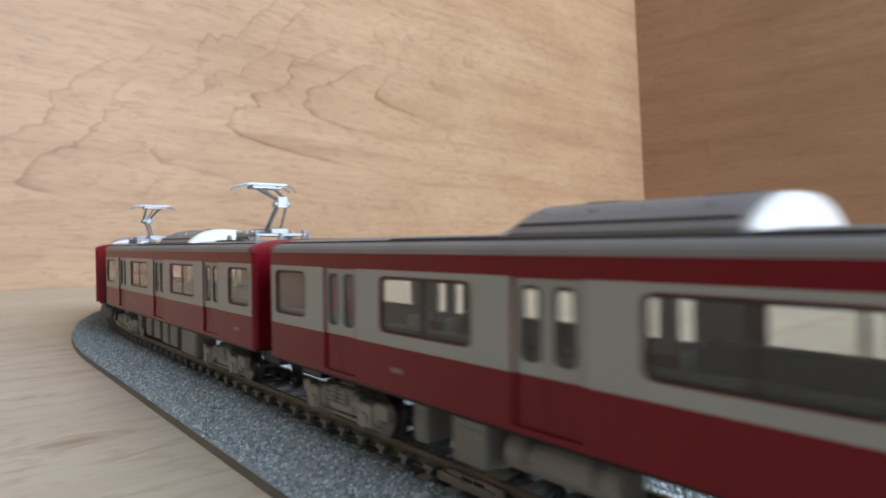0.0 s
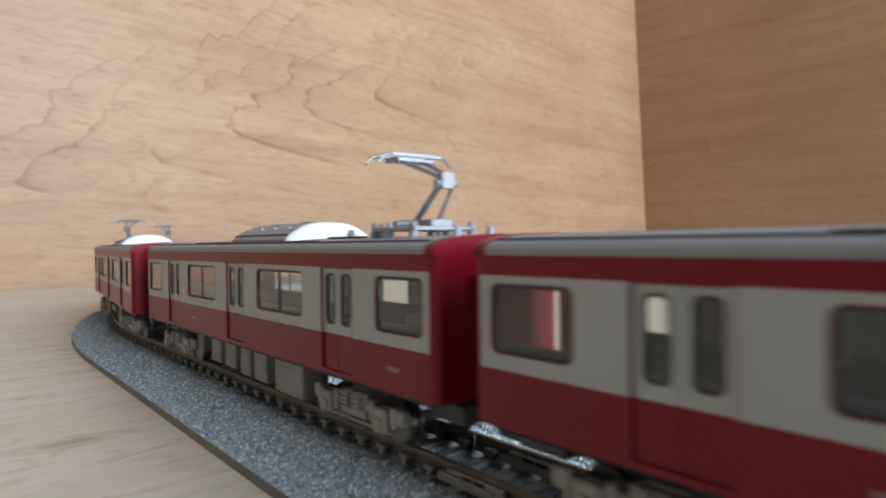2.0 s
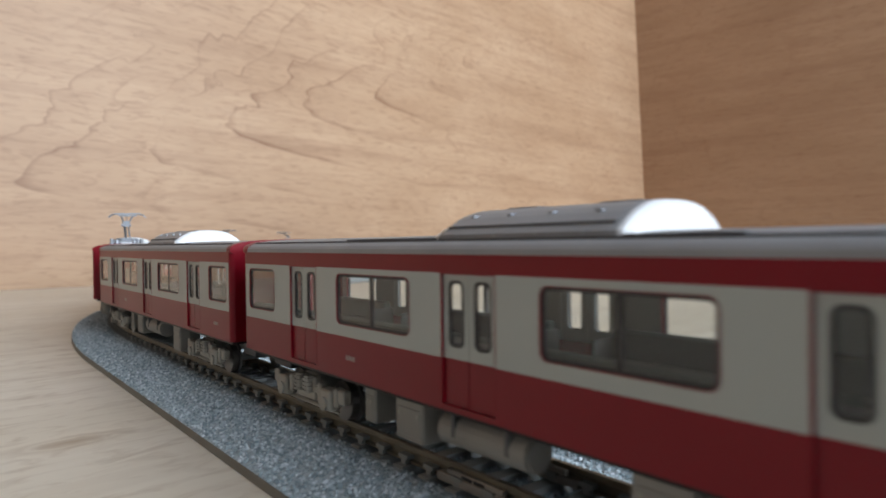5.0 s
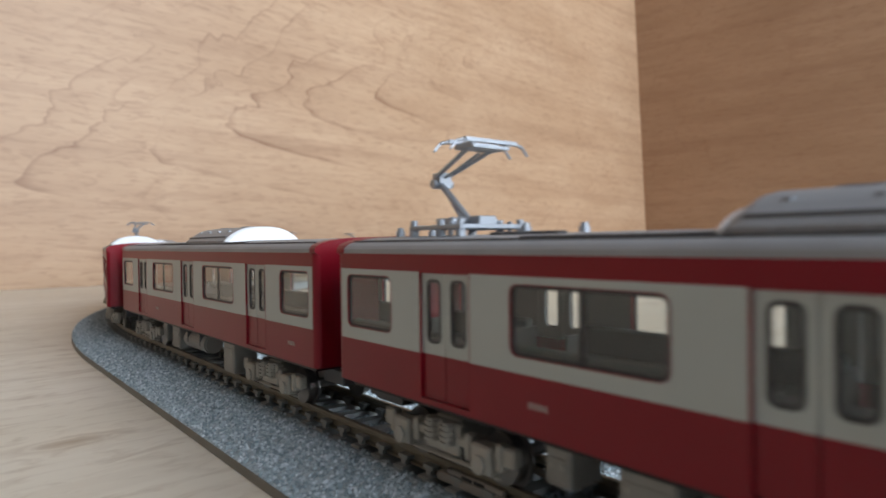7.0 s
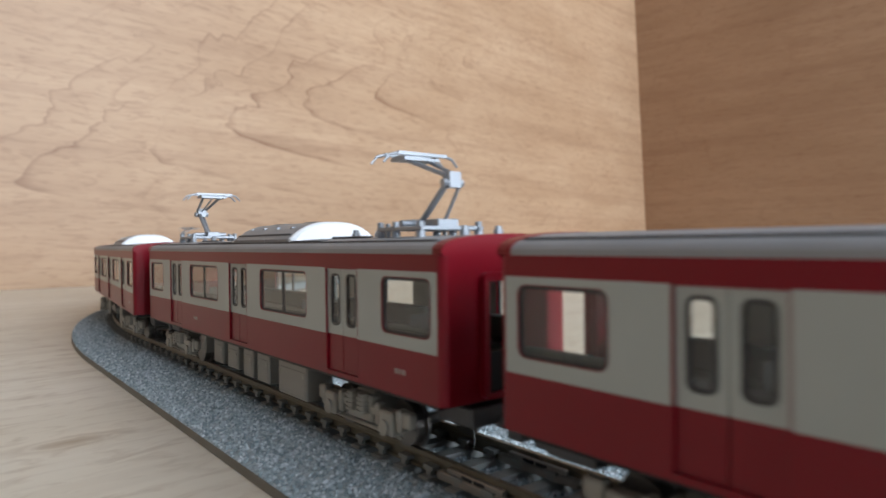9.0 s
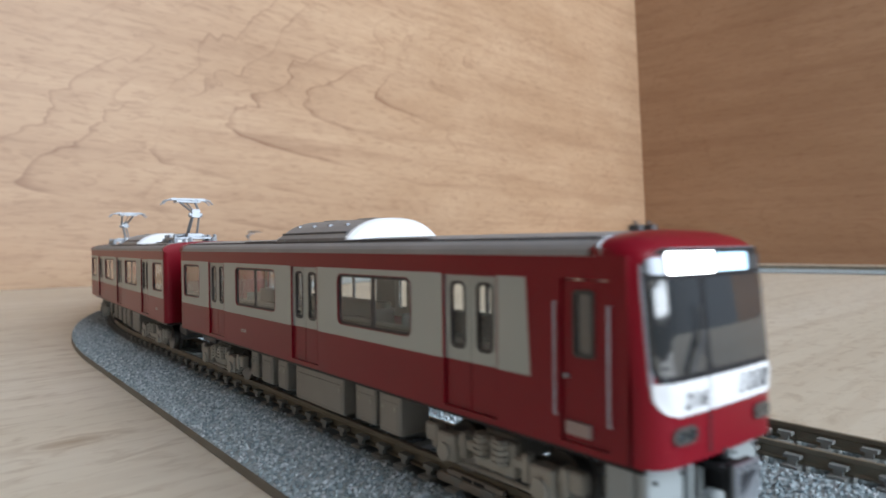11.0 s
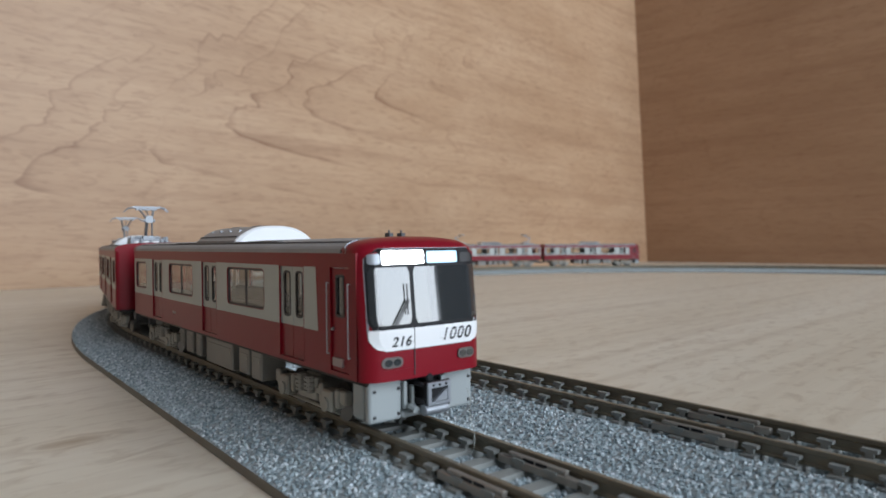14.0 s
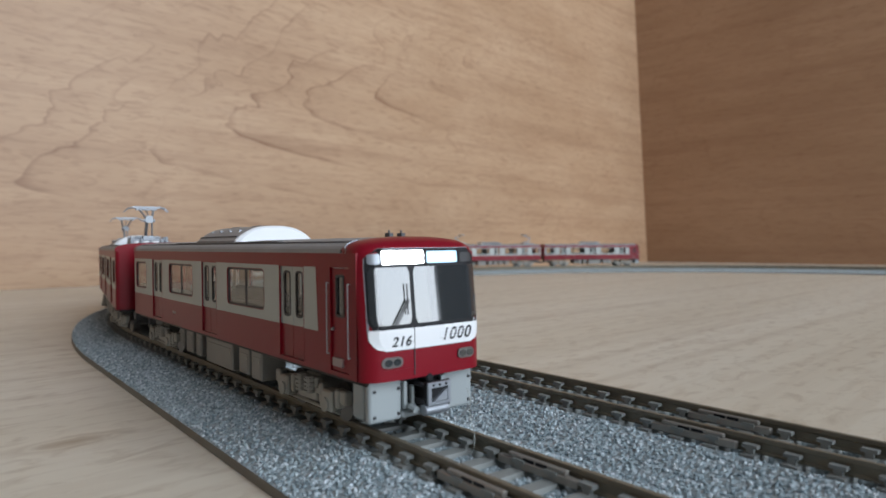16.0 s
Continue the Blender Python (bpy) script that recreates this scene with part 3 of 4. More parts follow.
def air_conditioner(car, x0, x1):
    """Arched grey casing between two white end panels."""
    b = bmesh.new()
    crown = lambda y: 26.3 + 2.8 * (1 - abs(y / 7.7) ** 2.8)
    arch = [(-7.7, 25.7), (-7.7, 26.3)] + [(y, crown(y)) for y in (-7.7 + 1.1 * i for i in range(1, 14))] + [(7.7, 26.3), (7.7, 25.7)]
    rows = [[b.verts.new((x * M, y * M * k, (25.7 + (z - 25.7) * h) * M)) for y, z in arch] for x, k, h in ((x0, 0.97, 0.70), (x0 + 0.9, 0.99, 0.96), (x0 + 1.6, 1.0, 1.0), (x1 - 0.8, 1.0, 1.0), (x1, 0.98, 0.97))]
    n = len(arch)
    for r, q in zip(rows, rows[1:]):
        for i in range(n):
            b.faces.new((r[i], r[(i + 1) % n], q[(i + 1) % n], q[i]))
    b.faces.new(rows[0][::-1])
    b.faces.new(rows[-1])
    unit = part("air_conditioner", b, AC_GREY, car, "grey arched roof air conditioner with white ends")
    for x, g in ((x1, 1), (x0, -1)):
        b = bmesh.new()
        low = 1.0 if g > 0 else 0.7
        cap = [[b.verts.new(((x + g * dx) * M, y * M * k, (25.75 + (z - 25.7) * k * low) * M)) for y, z in arch] for dx, k in ((0.0, 0.985), (0.5, 0.97), (0.9, 0.88))]
        for r, q in zip(cap, cap[1:]):
            for i in range(n):
                b.faces.new((r[i], r[(i + 1) % n], q[(i + 1) % n], q[i]))
        b.faces.new(cap[-1] if g > 0 else cap[-1][::-1])
        part("end_panel", b, WHITE, unit, "bright white end panel")
    b = bmesh.new()
    for i in range(4):
        xx = x0 + 3.5 + i * (x1 - x0 - 7) / 3
        for y in (-5.2, 5.2):
            zz = crown(y)
            box(b, xx - 0.3, xx + 0.3, y - 0.3, y + 0.3, zz - 0.25, zz + 0.16)
        box(b, xx - 0.08, xx + 0.08, -7.76, 7.76, 25.8, 26.3)
    part("bolt", b, SILVER, unit)
    for i in range(2):
        xx = x0 + 7.5 + i * (x1 - x0 - 11.5)
        b = bmesh.new()
        bar(b, (xx, 0, 28.7), (xx, 0, 29.10), 2.4, 24)
        for k in range(-2, 3):
            box(b, xx - 2.3, xx + 2.3, k * 0.9 - 0.12, k * 0.9 + 0.12, 29.05, 29.17)
        part("fan_grille", b, ROOF, unit, "round grey fan grille")
    b = bmesh.new()
    for y in (-6.9, 6.9):
        box(b, x0 + 1.2, x1 - 0.6, y - 0.14, y + 0.14, crown(y) - 0.2, crown(y) + 0.14)
    part("casing_rib", b, ROOF_DARK, unit)


def pantograph(car, e, g):
    """A single-arm current collector whose knee points to the car's end (g = 1: front)."""
    X = lambda d: END - d if g > 0 else -(END - d)
    b = bmesh.new()
    for y in (-4.6, 4.6):
        box(b, *sorted((X(e + 4.6), X(e - 5.4))), y - 0.35, y + 0.35, 27.0, 27.5)
        for d in (4.2, 0.6, -4.8):
            bar(b, (X(e + d), y, 26.0), (X(e + d), y, 27.0), 0.62)
            bar(b, (X(e + d), y, 27.4), (X(e + d), y, 28.2), 0.46)
        bar(b, (X(e + 2.4), y, 26.0), (X(e + 2.4), y, 28.0), 0.36)
    for d in (4.6, 2.2, -0.6, -4.2):
        box(b, *sorted((X(e + d), X(e + d - 0.8))), -4.6, 4.6, 27.05, 27.6)
    box(b, *sorted((X(e + 3.6), X(e + 1.6))), -1.3, 1.3, 27.3, 28.6)
    box(b, *sorted((X(e - 1.6), X(e - 4.4))), -1.6, 1.6, 27.2, 28.5)
    bar(b, (X(e + 1.0), -3.6, 28.0), (X(e + 1.0), 3.6, 28.0), 0.5)
    base = part("pantograph", bevelled(b, 0.08, 1), SILVER, car, "silver single-arm pantograph, raised")
    b = bmesh.new()
    bar(b, (X(e + 1.0), -0.5, 28.0), (X(e - 4.8), -0.5, 33.0), 0.42)
    bar(b, (X(e - 2.4), 1.0, 28.4), (X(e - 5.6), 0.7, 32.4), 0.24)
    bar(b, (X(e - 5.2), -1.5, 33.0), (X(e - 5.2), 1.5, 33.0), 0.55)
    box(b, *sorted((X(e - 4.4), X(e - 5.9))), -0.9, 0.9, 32.4, 34.4)
    part("lower_arm", b, SILVER, base)
    b = bmesh.new()
    for y in (-0.85, 0.85):
        bar(b, (X(e - 5.2), y, 33.9), (X(e + 2.4), y * 2.2, 36.7), 0.3)
    bar(b, (X(e - 5.2), 0, 33.5), (X(e + 2.2), 0, 36.2), 0.18)
    part("upper_arm", b, SILVER, base)
    b = bmesh.new()
    for d in (1.2, 4.2):
        x = X(e + d)
        box(b, x - 0.35, x + 0.35, -3.9, 3.9, 37.1, 37.55)
        for s in (-1, 1):
            bar(b, (x, s * 3.8, 37.3), (x, s * 5.0, 37.0), 0.2)
            bar(b, (x, s * 5.0, 37.0), (x, s * 5.9, 36.0), 0.17)
    for y in (-2.6, 2.6):
        bar(b, (X(e + 1.2), y, 37.0), (X(e + 4.2), y, 37.0), 0.22)
        bar(b, (X(e + 2.7), y * 0.7, 36.6), (X(e + 2.7), y, 37.0), 0.2)
    box(b, *sorted((X(e + 4.4), X(e + 1.0))), -2.8, 2.8, 36.5, 36.85)
    part("collector_head", b, SILVER, base, "flat silver collector head with drooping horns")


def roof_fittings(car, g):
    """Small insulators and pipes beside a pantograph."""
    for e, y in ((4.6, -2.6), (4.6, 2.6), (28.5, -3.2), (31.5, 2.4)):
        x = END - e if g > 0 else -(END - e)
        b = bmesh.new()
        bar(b, (x, y, 26.0), (x, y, 27.0), 0.6)
        bar(b, (x, y, 27.0), (x, y, 27.45), 0.42)
        part("insulator", b, SILVER, car)
    b = bmesh.new()
    x0, x1 = sorted((g * (END - 24), g * (END - 34)))
    for y in (-4.0, -3.2):
        bar(b, (x0, y, 26.35), (x1, y, 26.35), 0.18)
    part("roof_pipe", b, ROOF_DARK, car)


def interior(car, cab):
    b = bmesh.new()
    box(b, -END + 1, END - (12 if cab else 1), -8.6, 8.6, 8.2, 9.4)
    part("floor", b, CAR_FLOOR, car)
    b = bmesh.new()
    box(b, -END + 1, END - (7 if cab else 1), -8.7, 8.7, 23.3, 23.9)
    part("lining", b, INNER, car)
    edges = [14.0 if cab else 1.2, *[v for d in DOORS for v in d], LEN - 1.2]
    for e0, e1 in zip(edges[::2], edges[1::2]):
        if e1 - e0 < 3.0:
            continue
        for sg in (-1, 1):
            b = bmesh.new()
            box(b, END - e1 + 0.6, END - e0 - 0.6, *sorted((sg * 8.5, sg * 4.6)), 9.4, 12.4)
            box(b, END - e1 + 0.6, END - e0 - 0.6, *sorted((sg * 8.5, sg * 7.2)), 12.4, 15.6)
            part("seat", bevelled(b, 0.25, 1), SEAT, car, "dark green bench seat")
        for x in (END - e0 - 0.5, END - e1 + 0.1):
            b = bmesh.new()
            for sg in (-1, 1):
                box(b, x, x + 0.4, *sorted((sg * 8.6, sg * 4.4)), 9.4, 14.6)
            part("partition", b, CAR_FLOOR, car)
    b = bmesh.new()
    box(b, -END + 9, END - (16 if cab else 9), -3.4, 3.4, 9.4, 12.5)
    part("inner_block", b, ROOF_DARK, car)


def bogie(car, x):
    """Grey side frames with axle boxes and springs over two wheelsets; its space is at the pivot on the rail head."""
    b = bmesh.new()
    for sg in (-1, 1):
        y0, y1 = sorted((sg * 6.7, sg * 7.9))
        box(b, -9.5, 9.5, y0, y1, 3.6, 4.7)
        box(b, -3.0, 3.0, y0, sg * 8.3 if sg > 0 else y1, 2.4, 5.9)
        for ax in (-7, 7):
            box(b, ax - 1.5, ax + 1.5, *sorted((sg * 6.7, sg * 8.5)), 1.9, 4.9)
            box(b, ax - 2.9, ax - 1.9, *sorted((sg * 6.9, sg * 8.2)), 2.6, 5.4)
            box(b, ax + 1.9, ax + 2.9, *sorted((sg * 6.9, sg * 8.2)), 2.6, 5.4)
        box(b, -11.4, -9.5, y0, y1, 3.2, 5.2)
        box(b, 9.5, 11.4, y0, y1, 3.2, 5.2)
        box(b, -9.0, 9.0, *sorted((sg * 7.0, sg * 7.6)), 1.5, 2.0)
    box(b, -2.2, 2.2, -7, 7, 3.6, 6.2)
    frame_ob = part("bogie", bevelled(b, 0.22, 1), BOGIE, car, "grey bogie side frames with axle boxes and springs")
    for sg in (-1, 1):
        for dx in (-1.4, 1.4):
            b = bmesh.new()
            for i in range(4):
                bar(b, (dx, sg * 8.0, 3.6 + 0.6 * i), (dx, sg * 8.0, 3.9 + 0.6 * i), 1.0, 10)
            bar(b, (dx, sg * 8.0, 3.5), (dx, sg * 8.0, 6.0), 0.75, 8)
            part("spring", b, BOGIE, frame_ob)
        for ax in (-7, 7):
            b = bmesh.new()
            bar(b, (ax, sg * 8.4, 2.9), (ax, sg * 8.85, 2.9), 1.0, 12)
            part("axle_cap", b, BOGIE, frame_ob)
    for ax in (-7, 7):
        b = bmesh.new()
        for sg in (-1, 1):
            bar(b, (ax, sg * 4.3, 2.85), (ax, sg * 5.6, 2.85), 2.8, 20)
            bar(b, (ax, sg * 4.0, 2.85), (ax, sg * 4.35, 2.85), 3.3, 20)
        bar(b, (ax, -4, 2.85), (ax, 4, 2.85), 0.8, 8)
        part("wheelset", b, STEEL, frame_ob, "dark steel wheels")
    frame_ob.location = (x * M, 0, 0)
    return frame_ob


EQUIPMENT = {
    "motor": ((-23.0, -20.0, 3.6), (-15.0, -9.8, 2.8), (-7.5, -2.2, 2.8), (0.3, 4.6, 2.4), (6.5, 11.5, 2.4), (15.1, 25.0, 2.0)),
    "trailer": ((-21.0, -18.5, 2.8), (-14.0, -8.5, 2.4), (19.2, 24.6, 1.7)),
    "cab": ((-22.0, -19.0, 2.8), (-17.5, -13.0, 2.6), (-11.0, -7.5, 2.6), (-4.5, 10.0, 2.2), (13.2, 18.0, 2.6), (19.0, 23.5, 2.4)),
}


def underframe(car, kit, cab):
    b = bmesh.new()
    box(b, -END + 2, END - 2, -8.5, 8.5, 7.1, 8.1)
    part("floor_pan", b, BLACK, car)
    for x0, x1, z0 in EQUIPMENT[kit]:
        for sg in (-1, 1):
            b = bmesh.new()
            box(b, x0, x1, *sorted((sg * 8.5, sg * 4.2)), z0, 7.2)
            unit = part("equipment_box", bevelled(b, 0.18, 1), UNDER, car, "grey underfloor equipment box")
            b = bmesh.new()
            box(b, x0 + 0.5, x1 - 0.5, *sorted((sg * 8.58, sg * 8.3)), z0 + 0.6, 6.3)
            part("cover", bevelled(b, 0.08, 1), UNDER, unit)
            b = bmesh.new()
            for x in (x0 + 0.9, x1 - 0.9):
                box(b, x - 0.18, x + 0.18, *sorted((sg * 8.66, sg * 8.5)), 5.3, 5.8)
            part("latch", b, BOGIE, unit)
    if kit == "trailer":
        for sg in (-1, 1):
            b = bmesh.new()
            bar(b, (-6.0, sg * 6.4, 5.0), (7.2, sg * 6.4, 5.0), 1.95, 20)
            for x in (-6.25, 7.2):
                bar(b, (x, sg * 6.4, 5.0), (x + 0.25, sg * 6.4, 5.0), 1.6, 20)
            tank = part("air_tank", b, UNDER, car, "grey lying air tank")
            b = bmesh.new()
            for x in (-3.6, 4.6):
                box(b, x, x + 0.5, *sorted((sg * 8.4, sg * 4.4)), 4.6, 7.2)
            part("strap", b, ROOF_DARK, tank)
    for sg in (-1,) if cab else (-1, 1):
        b = bmesh.new()
        bar(b, (sg * (END - 2), 0, 4.6), (sg * (END + 3.2), 0, 4.6), 0.9)
        box(b, *sorted((sg * (END + 1.0), sg * (END + 3.4))), -1.6, 1.6, 3.4, 5.8)
        box(b, *sorted((sg * (END - 7.5), sg * (END - 1.2))), -4.6, 4.6, 4.4, 6.7)
        part("coupler", bevelled(b, 0.2, 1), ROOF_DARK, car, "dark coupler and end beam")


# ---------------------------------------------------------------- cab front
def nose_x(y, z):
    corner = max(0.0, abs(y) - 6.9)
    return END - 0.35 * (y / 9.43) ** 2 - (2.6 - math.sqrt(max(0.0, 2.6 ** 2 - corner ** 2))) - max(0.0, z - 14.0) * 0.10


def nose_patch(car_part, name, y0, y1, z0, z1, off, mat, radii=(0.3, 0.3), label="", rows=10, cols=16):
    """A thin skin on the cab front, with rounded low and high corners."""
    b = bmesh.new()
    lo, hi = radii
    grid = []
    for j in range(rows + 1):
        z = z0 + (z1 - z0) * j / rows
        cut = 0.0
        if z - z0 < lo:
            cut = lo - math.sqrt(max(0, lo ** 2 - (lo - (z - z0)) ** 2))
        if z1 - z < hi:
            cut = max(cut, hi - math.sqrt(max(0, hi ** 2 - (hi - (z1 - z)) ** 2)))
        a, c = y0 + cut, y1 - cut
        row = []
        for i in range(cols + 1):
            y = a + (c - a) * i / cols
            row.append([b.verts.new(((nose_x(y, z) + o) * M, y * M, z * M)) for o in (off - 0.15, off)])
        grid.append(row)
    for r, q in zip(grid, grid[1:]):
        for i in range(cols):
            b.faces.new((r[i][1], r[i + 1][1], q[i + 1][1], q[i][1]))
    rim = [g[1] for g in grid[0]] + [g[-1][1] for g in grid[1:-1]] + [g[1] for g in grid[-1][::-1]] + [g[0][1] for g in grid[-2:0:-1]]
    rim_in = [g[0] for g in grid[0]] + [g[-1][0] for g in grid[1:-1]] + [g[0] for g in grid[-1][::-1]] + [g[0][0] for g in grid[-2:0:-1]]
    for i in range(len(rim)):
        j = (i + 1) % len(rim)
        b.faces.new((rim[i], rim[j], rim_in[j], rim_in[i]))
    for r in grid:
        for g in r:
            if not g[0].link_faces:
                b.verts.remove(g[0])
    return part(name, b, mat, car_part, label, smooth=False)


def lettering(parent, text, size, y, z, shear, off):
    cu = bpy.data.curves.new("lettering", "FONT")
    cu.body, cu.size, cu.shear, cu.extrude, cu.offset = text, size * M, shear, 0.03 * M, 0.025 * M
    cu.space_character = 1.12
    tmp = bpy.data.objects.new("lettering_curve", cu)
    me = bpy.data.meshes.new_from_object(tmp)
    bpy.data.objects.remove(tmp)
    me.materials.clear()
    me.materials.append(INK)
    ob = new("lettering", me)
    ob.parent = parent
    a = nose_x(y + 1, z) - nose_x(y, z)
    ob.matrix_basis = Matrix.Translation(((nose_x(y, z) + off) * M, y * M, z * M)) @ Matrix.Rotation(math.atan2(1, a), 4, "Z") @ Matrix.Rotation(math.pi / 2, 4, "X")
    ob["label"] = "black slanted number " + text
    return ob


def cab_front(car):
    b = bmesh.new()
    cols = [-9.43 + 18.86 * (0.5 - 0.5 * math.cos(math.pi * i / 36)) for i in range(37)]
    grid = []
    for j in range(13):
        z = HA + (23.6 - HA) * j / 12
        grid.append([b.verts.new((nose_x(y, z) * M, y * M, z * M)) for y in cols])
    for j in range(1, 9):
        t = math.pi / 2 * j / 8
        grid.append([b.verts.new(((nose_x(y, 23.6) - 4.4 * (1 - math.cos(t)) * (1 - 0.25 * abs(y / 9.43))) * M, y * M, (23.6 + (roof_z(y) + 0.06 - 23.6) * math.sin(t)) * M)) for y in cols])
    grid.append([b.verts.new(((END - 5.6) * M, y * M, (roof_z(y) + 0.06) * M)) for y in cols])
    for r, q in zip(grid, grid[1:]):
        for i in range(len(cols) - 1):
            b.faces.new((r[i], r[i + 1], q[i + 1], q[i]))
    front = part("cab_front", b, RED, car, "red rounded driving cab front", smooth=True)
    b = bmesh.new()
    for g in (-1, 1):
        bead = [(END - 5.55, g * y, roof_z(y) + 0.12) for y in (9.38 - 0.24 * i for i in range(9))]
        for p, q in zip(bead, bead[1:]):
            bar(b, p, q, 0.12, 6)
    part("roof_bead", b, SILVER, front, "thin pale bead along the roof edge")
    nose_patch(front, "mask_rim", -8.84, 8.84, 11.62, 24.82, 0.06, SILVER, (2.1, 1.7), "thin silver rim round the windscreen mask")
    nose_patch(front, "black_mask", -8.75, 8.75, 14.4, 24.75, 0.10, BLACK, (0.5, 1.6), "black windscreen surround")
    nose_patch(front, "white_band", -8.75, 8.75, 11.7, 14.4, 0.10, WHITE, (2.0, 0.1), "white band with fleet numbers")
    nose_patch(front, "windscreen", -8.58, -2.85, 14.95, 22.35, 0.16, SCREEN, (0.3, 0.3), "windscreen pane reflecting the bright window")
    nose_patch(front, "windscreen", -2.25, 8.58, 14.95, 22.35, 0.16, SCREEN, (0.3, 0.3), "dark windscreen pane")
    nose_patch(front, "head_light", -6.7, -0.4, 22.7, 24.5, 0.16, HEADLIGHT, (0.2, 0.2), "bright white lit head lights")
    nose_patch(front, "destination_display", 0.1, 5.2, 22.75, 24.35, 0.16, DISPLAY, (0.2, 0.2), "lit pale blue destination display")
    nose_patch(front, "marker_lamp", -8.5, -6.9, 22.75, 24.1, 0.16, SILVER, (0.3, 0.3), "grey square marker lamp")
    nose_patch(front, "marker_lamp", 5.7, 7.9, 22.75, 24.1, 0.16, GASKET, (0.3, 0.3), "dark square marker lamp")
    nose_patch(front, "door_line", -2.62, -2.5, 8.2, 14.4, 0.13, GASKET, (0.0, 0.0), "cab door edge", 3, 2)
    nose_patch(front, "door_line", -9.0, -2.6, 9.1, 9.2, 0.06, RED, (0.0, 0.0), "", 2, 6)
    for y0, y1 in ((-7.4, -4.4), (4.4, 7.4)):
        lens = nose_patch(front, "tail_lamp", y0, y1, 9.5, 10.9, 0.22, STEEL, (0.68, 0.68), "oval chrome tail lamp")
        for a, c in ((y0 + 0.35, (y0 + y1) / 2 - 0.1), ((y0 + y1) / 2 + 0.1, y1 - 0.35)):
            nose_patch(lens, "lens", a, c, 9.75, 10.65, 0.30, SCREEN, (0.4, 0.4), "", 5, 6)
    lettering(front, "216", 1.75, -6.0, 12.2, 0.3, 0.14)
    lettering(front, "1000", 2.3, 1.6, 12.35, 0.3, 0.14)
    for i in range(3):
        nose_patch(front, "number_stripe", 1.5, 8.3, 12.72 + 0.4 * i, 12.82 + 0.4 * i, 0.22, WHITE, (0, 0), "", 1, 14)
    wiper = bmesh.new()
    x = nose_x(-4, 17) + 0.45
    bar(wiper, (x + 0.15, -5.6, 15.0), (x, -3.5, 18.2), 0.12, 6)
    bar(wiper, (x + 0.15, -5.2, 15.0), (x, -3.3, 18.0), 0.08, 6)
    bar(wiper, (x + 0.1, -3.6, 16.2), (x - 0.2, -3.6, 20.2), 0.10, 6)
    part("wiper", wiper, GASKET, front, "thin dark windscreen wiper")
    for y in (-1.1, 0.9):
        antenna = bmesh.new()
        box(antenna, END - 8.6, END - 7.4, y - 0.3, y + 0.3, 26.2, 26.9)
        bar(antenna, (END - 8.0, y, 26.9), (END - 8.0, y, 27.3), 0.15, 6)
        part("roof_antenna", antenna, ROOF_DARK, car, "small dark roof antenna")
    # cab side doors
    for sg in (-1, 1):
        b = bmesh.new()
        X = lambda e: END - e
        ys = sorted((sg * 9.2, sg * 8.8))
        holed(b, (X(9.5), X(4.7), 8.45, HC - 0.1), (X(8.2), X(6.2), 15.8, 21.2), 0.3, *ys)
        door = part("cab_door", b, RED, car, "narrow red cab door with a small window")
        b = bmesh.new()
        ring(b, (X(8.35), X(6.05), 15.65, 21.35), (X(8.0), X(6.4), 16.0, 21.0), 0.4, sg * 9.3, sg * 9.0)
        part("door_window_frame", b, GASKET, door)
        b = bmesh.new()
        box(b, X(8.2), X(6.2), sg * 9.05 - 0.04, sg * 9.05 + 0.04, 15.8, 21.2)
        part("door_glass", b, SCREEN, door)
        for e in (4.3, 10.0):
            b = bmesh.new()
            bar(b, (X(e), sg * 9.75, 10.6), (X(e), sg * 9.75, 20.2), 0.085, 6)
            for z in (10.6, 20.2):
                bar(b, (X(e), sg * 9.75, z), (X(e), sg * 9.3, z), 0.085, 6)
            part("handrail", b, SILVER, door, "thin silver handrail")
        b = bmesh.new()
        box(b, X(9.0), X(6.4), *sorted((sg * 9.5, sg * 9.2)), 9.1, 10.2)
        part("step_grille", b, PALE, door)
        b = bmesh.new()
        bar(b, (X(9.0), sg * 9.2, 14.0), (X(9.0), sg * 9.55, 14.0), 0.22, 6)
        part("handle", b, SILVER, door)
    # skirt and coupler
    b = bmesh.new()
    for sg in (-1, 1):
        box(b, END - 3.0, END - 1.7, *sorted((sg * 8.35, sg * 3.4)), 2.2, 7.7)
        box(b, END - 6.0, END - 3.0, *sorted((sg * 8.35, sg * 7.7)), 2.4, 7.7)
    box(b, END - 3.0, END - 1.7, -3.5, 3.5, 2.2, 3.3)
    skirt = part("skirt", bevelled(b, 0.5, 3), SKIRT, car, "light grey front skirt")
    b = bmesh.new()
    for y in (-7.6, -4.0, 4.0, 7.6):
        for z in (3.1, 6.4):
            bar(b, (END - 1.75, y, z), (END - 1.5, y, z), 0.22, 6)
    part("bolt", b, GASKET, skirt)
    b = bmesh.new()
    box(b, END - 4.5, END - 3.2, -3.6, 3.6, 3.0, 7.6)
    part("recess", b, BLACK, skirt)
    b = bmesh.new()
    box(b, END - 4, END + 0.6, -1.1, 1.3, 4.6, 6.9)
    box(b, END + 0.5, END + 1.4, -1.7, 1.9, 4.3, 7.2)
    bar(b, (END - 2, -0.2, 7.5), (END + 0.2, -0.2, 7.5), 0.7)
    bar(b, (END - 1.2, -1.9, 6.9), (END + 0.9, -1.9, 6.9), 0.32)
    head = part("coupler_head", bevelled(b, 0.25, 1), BLACK, car, "dark grey tight-lock coupler")
    b = bmesh.new()
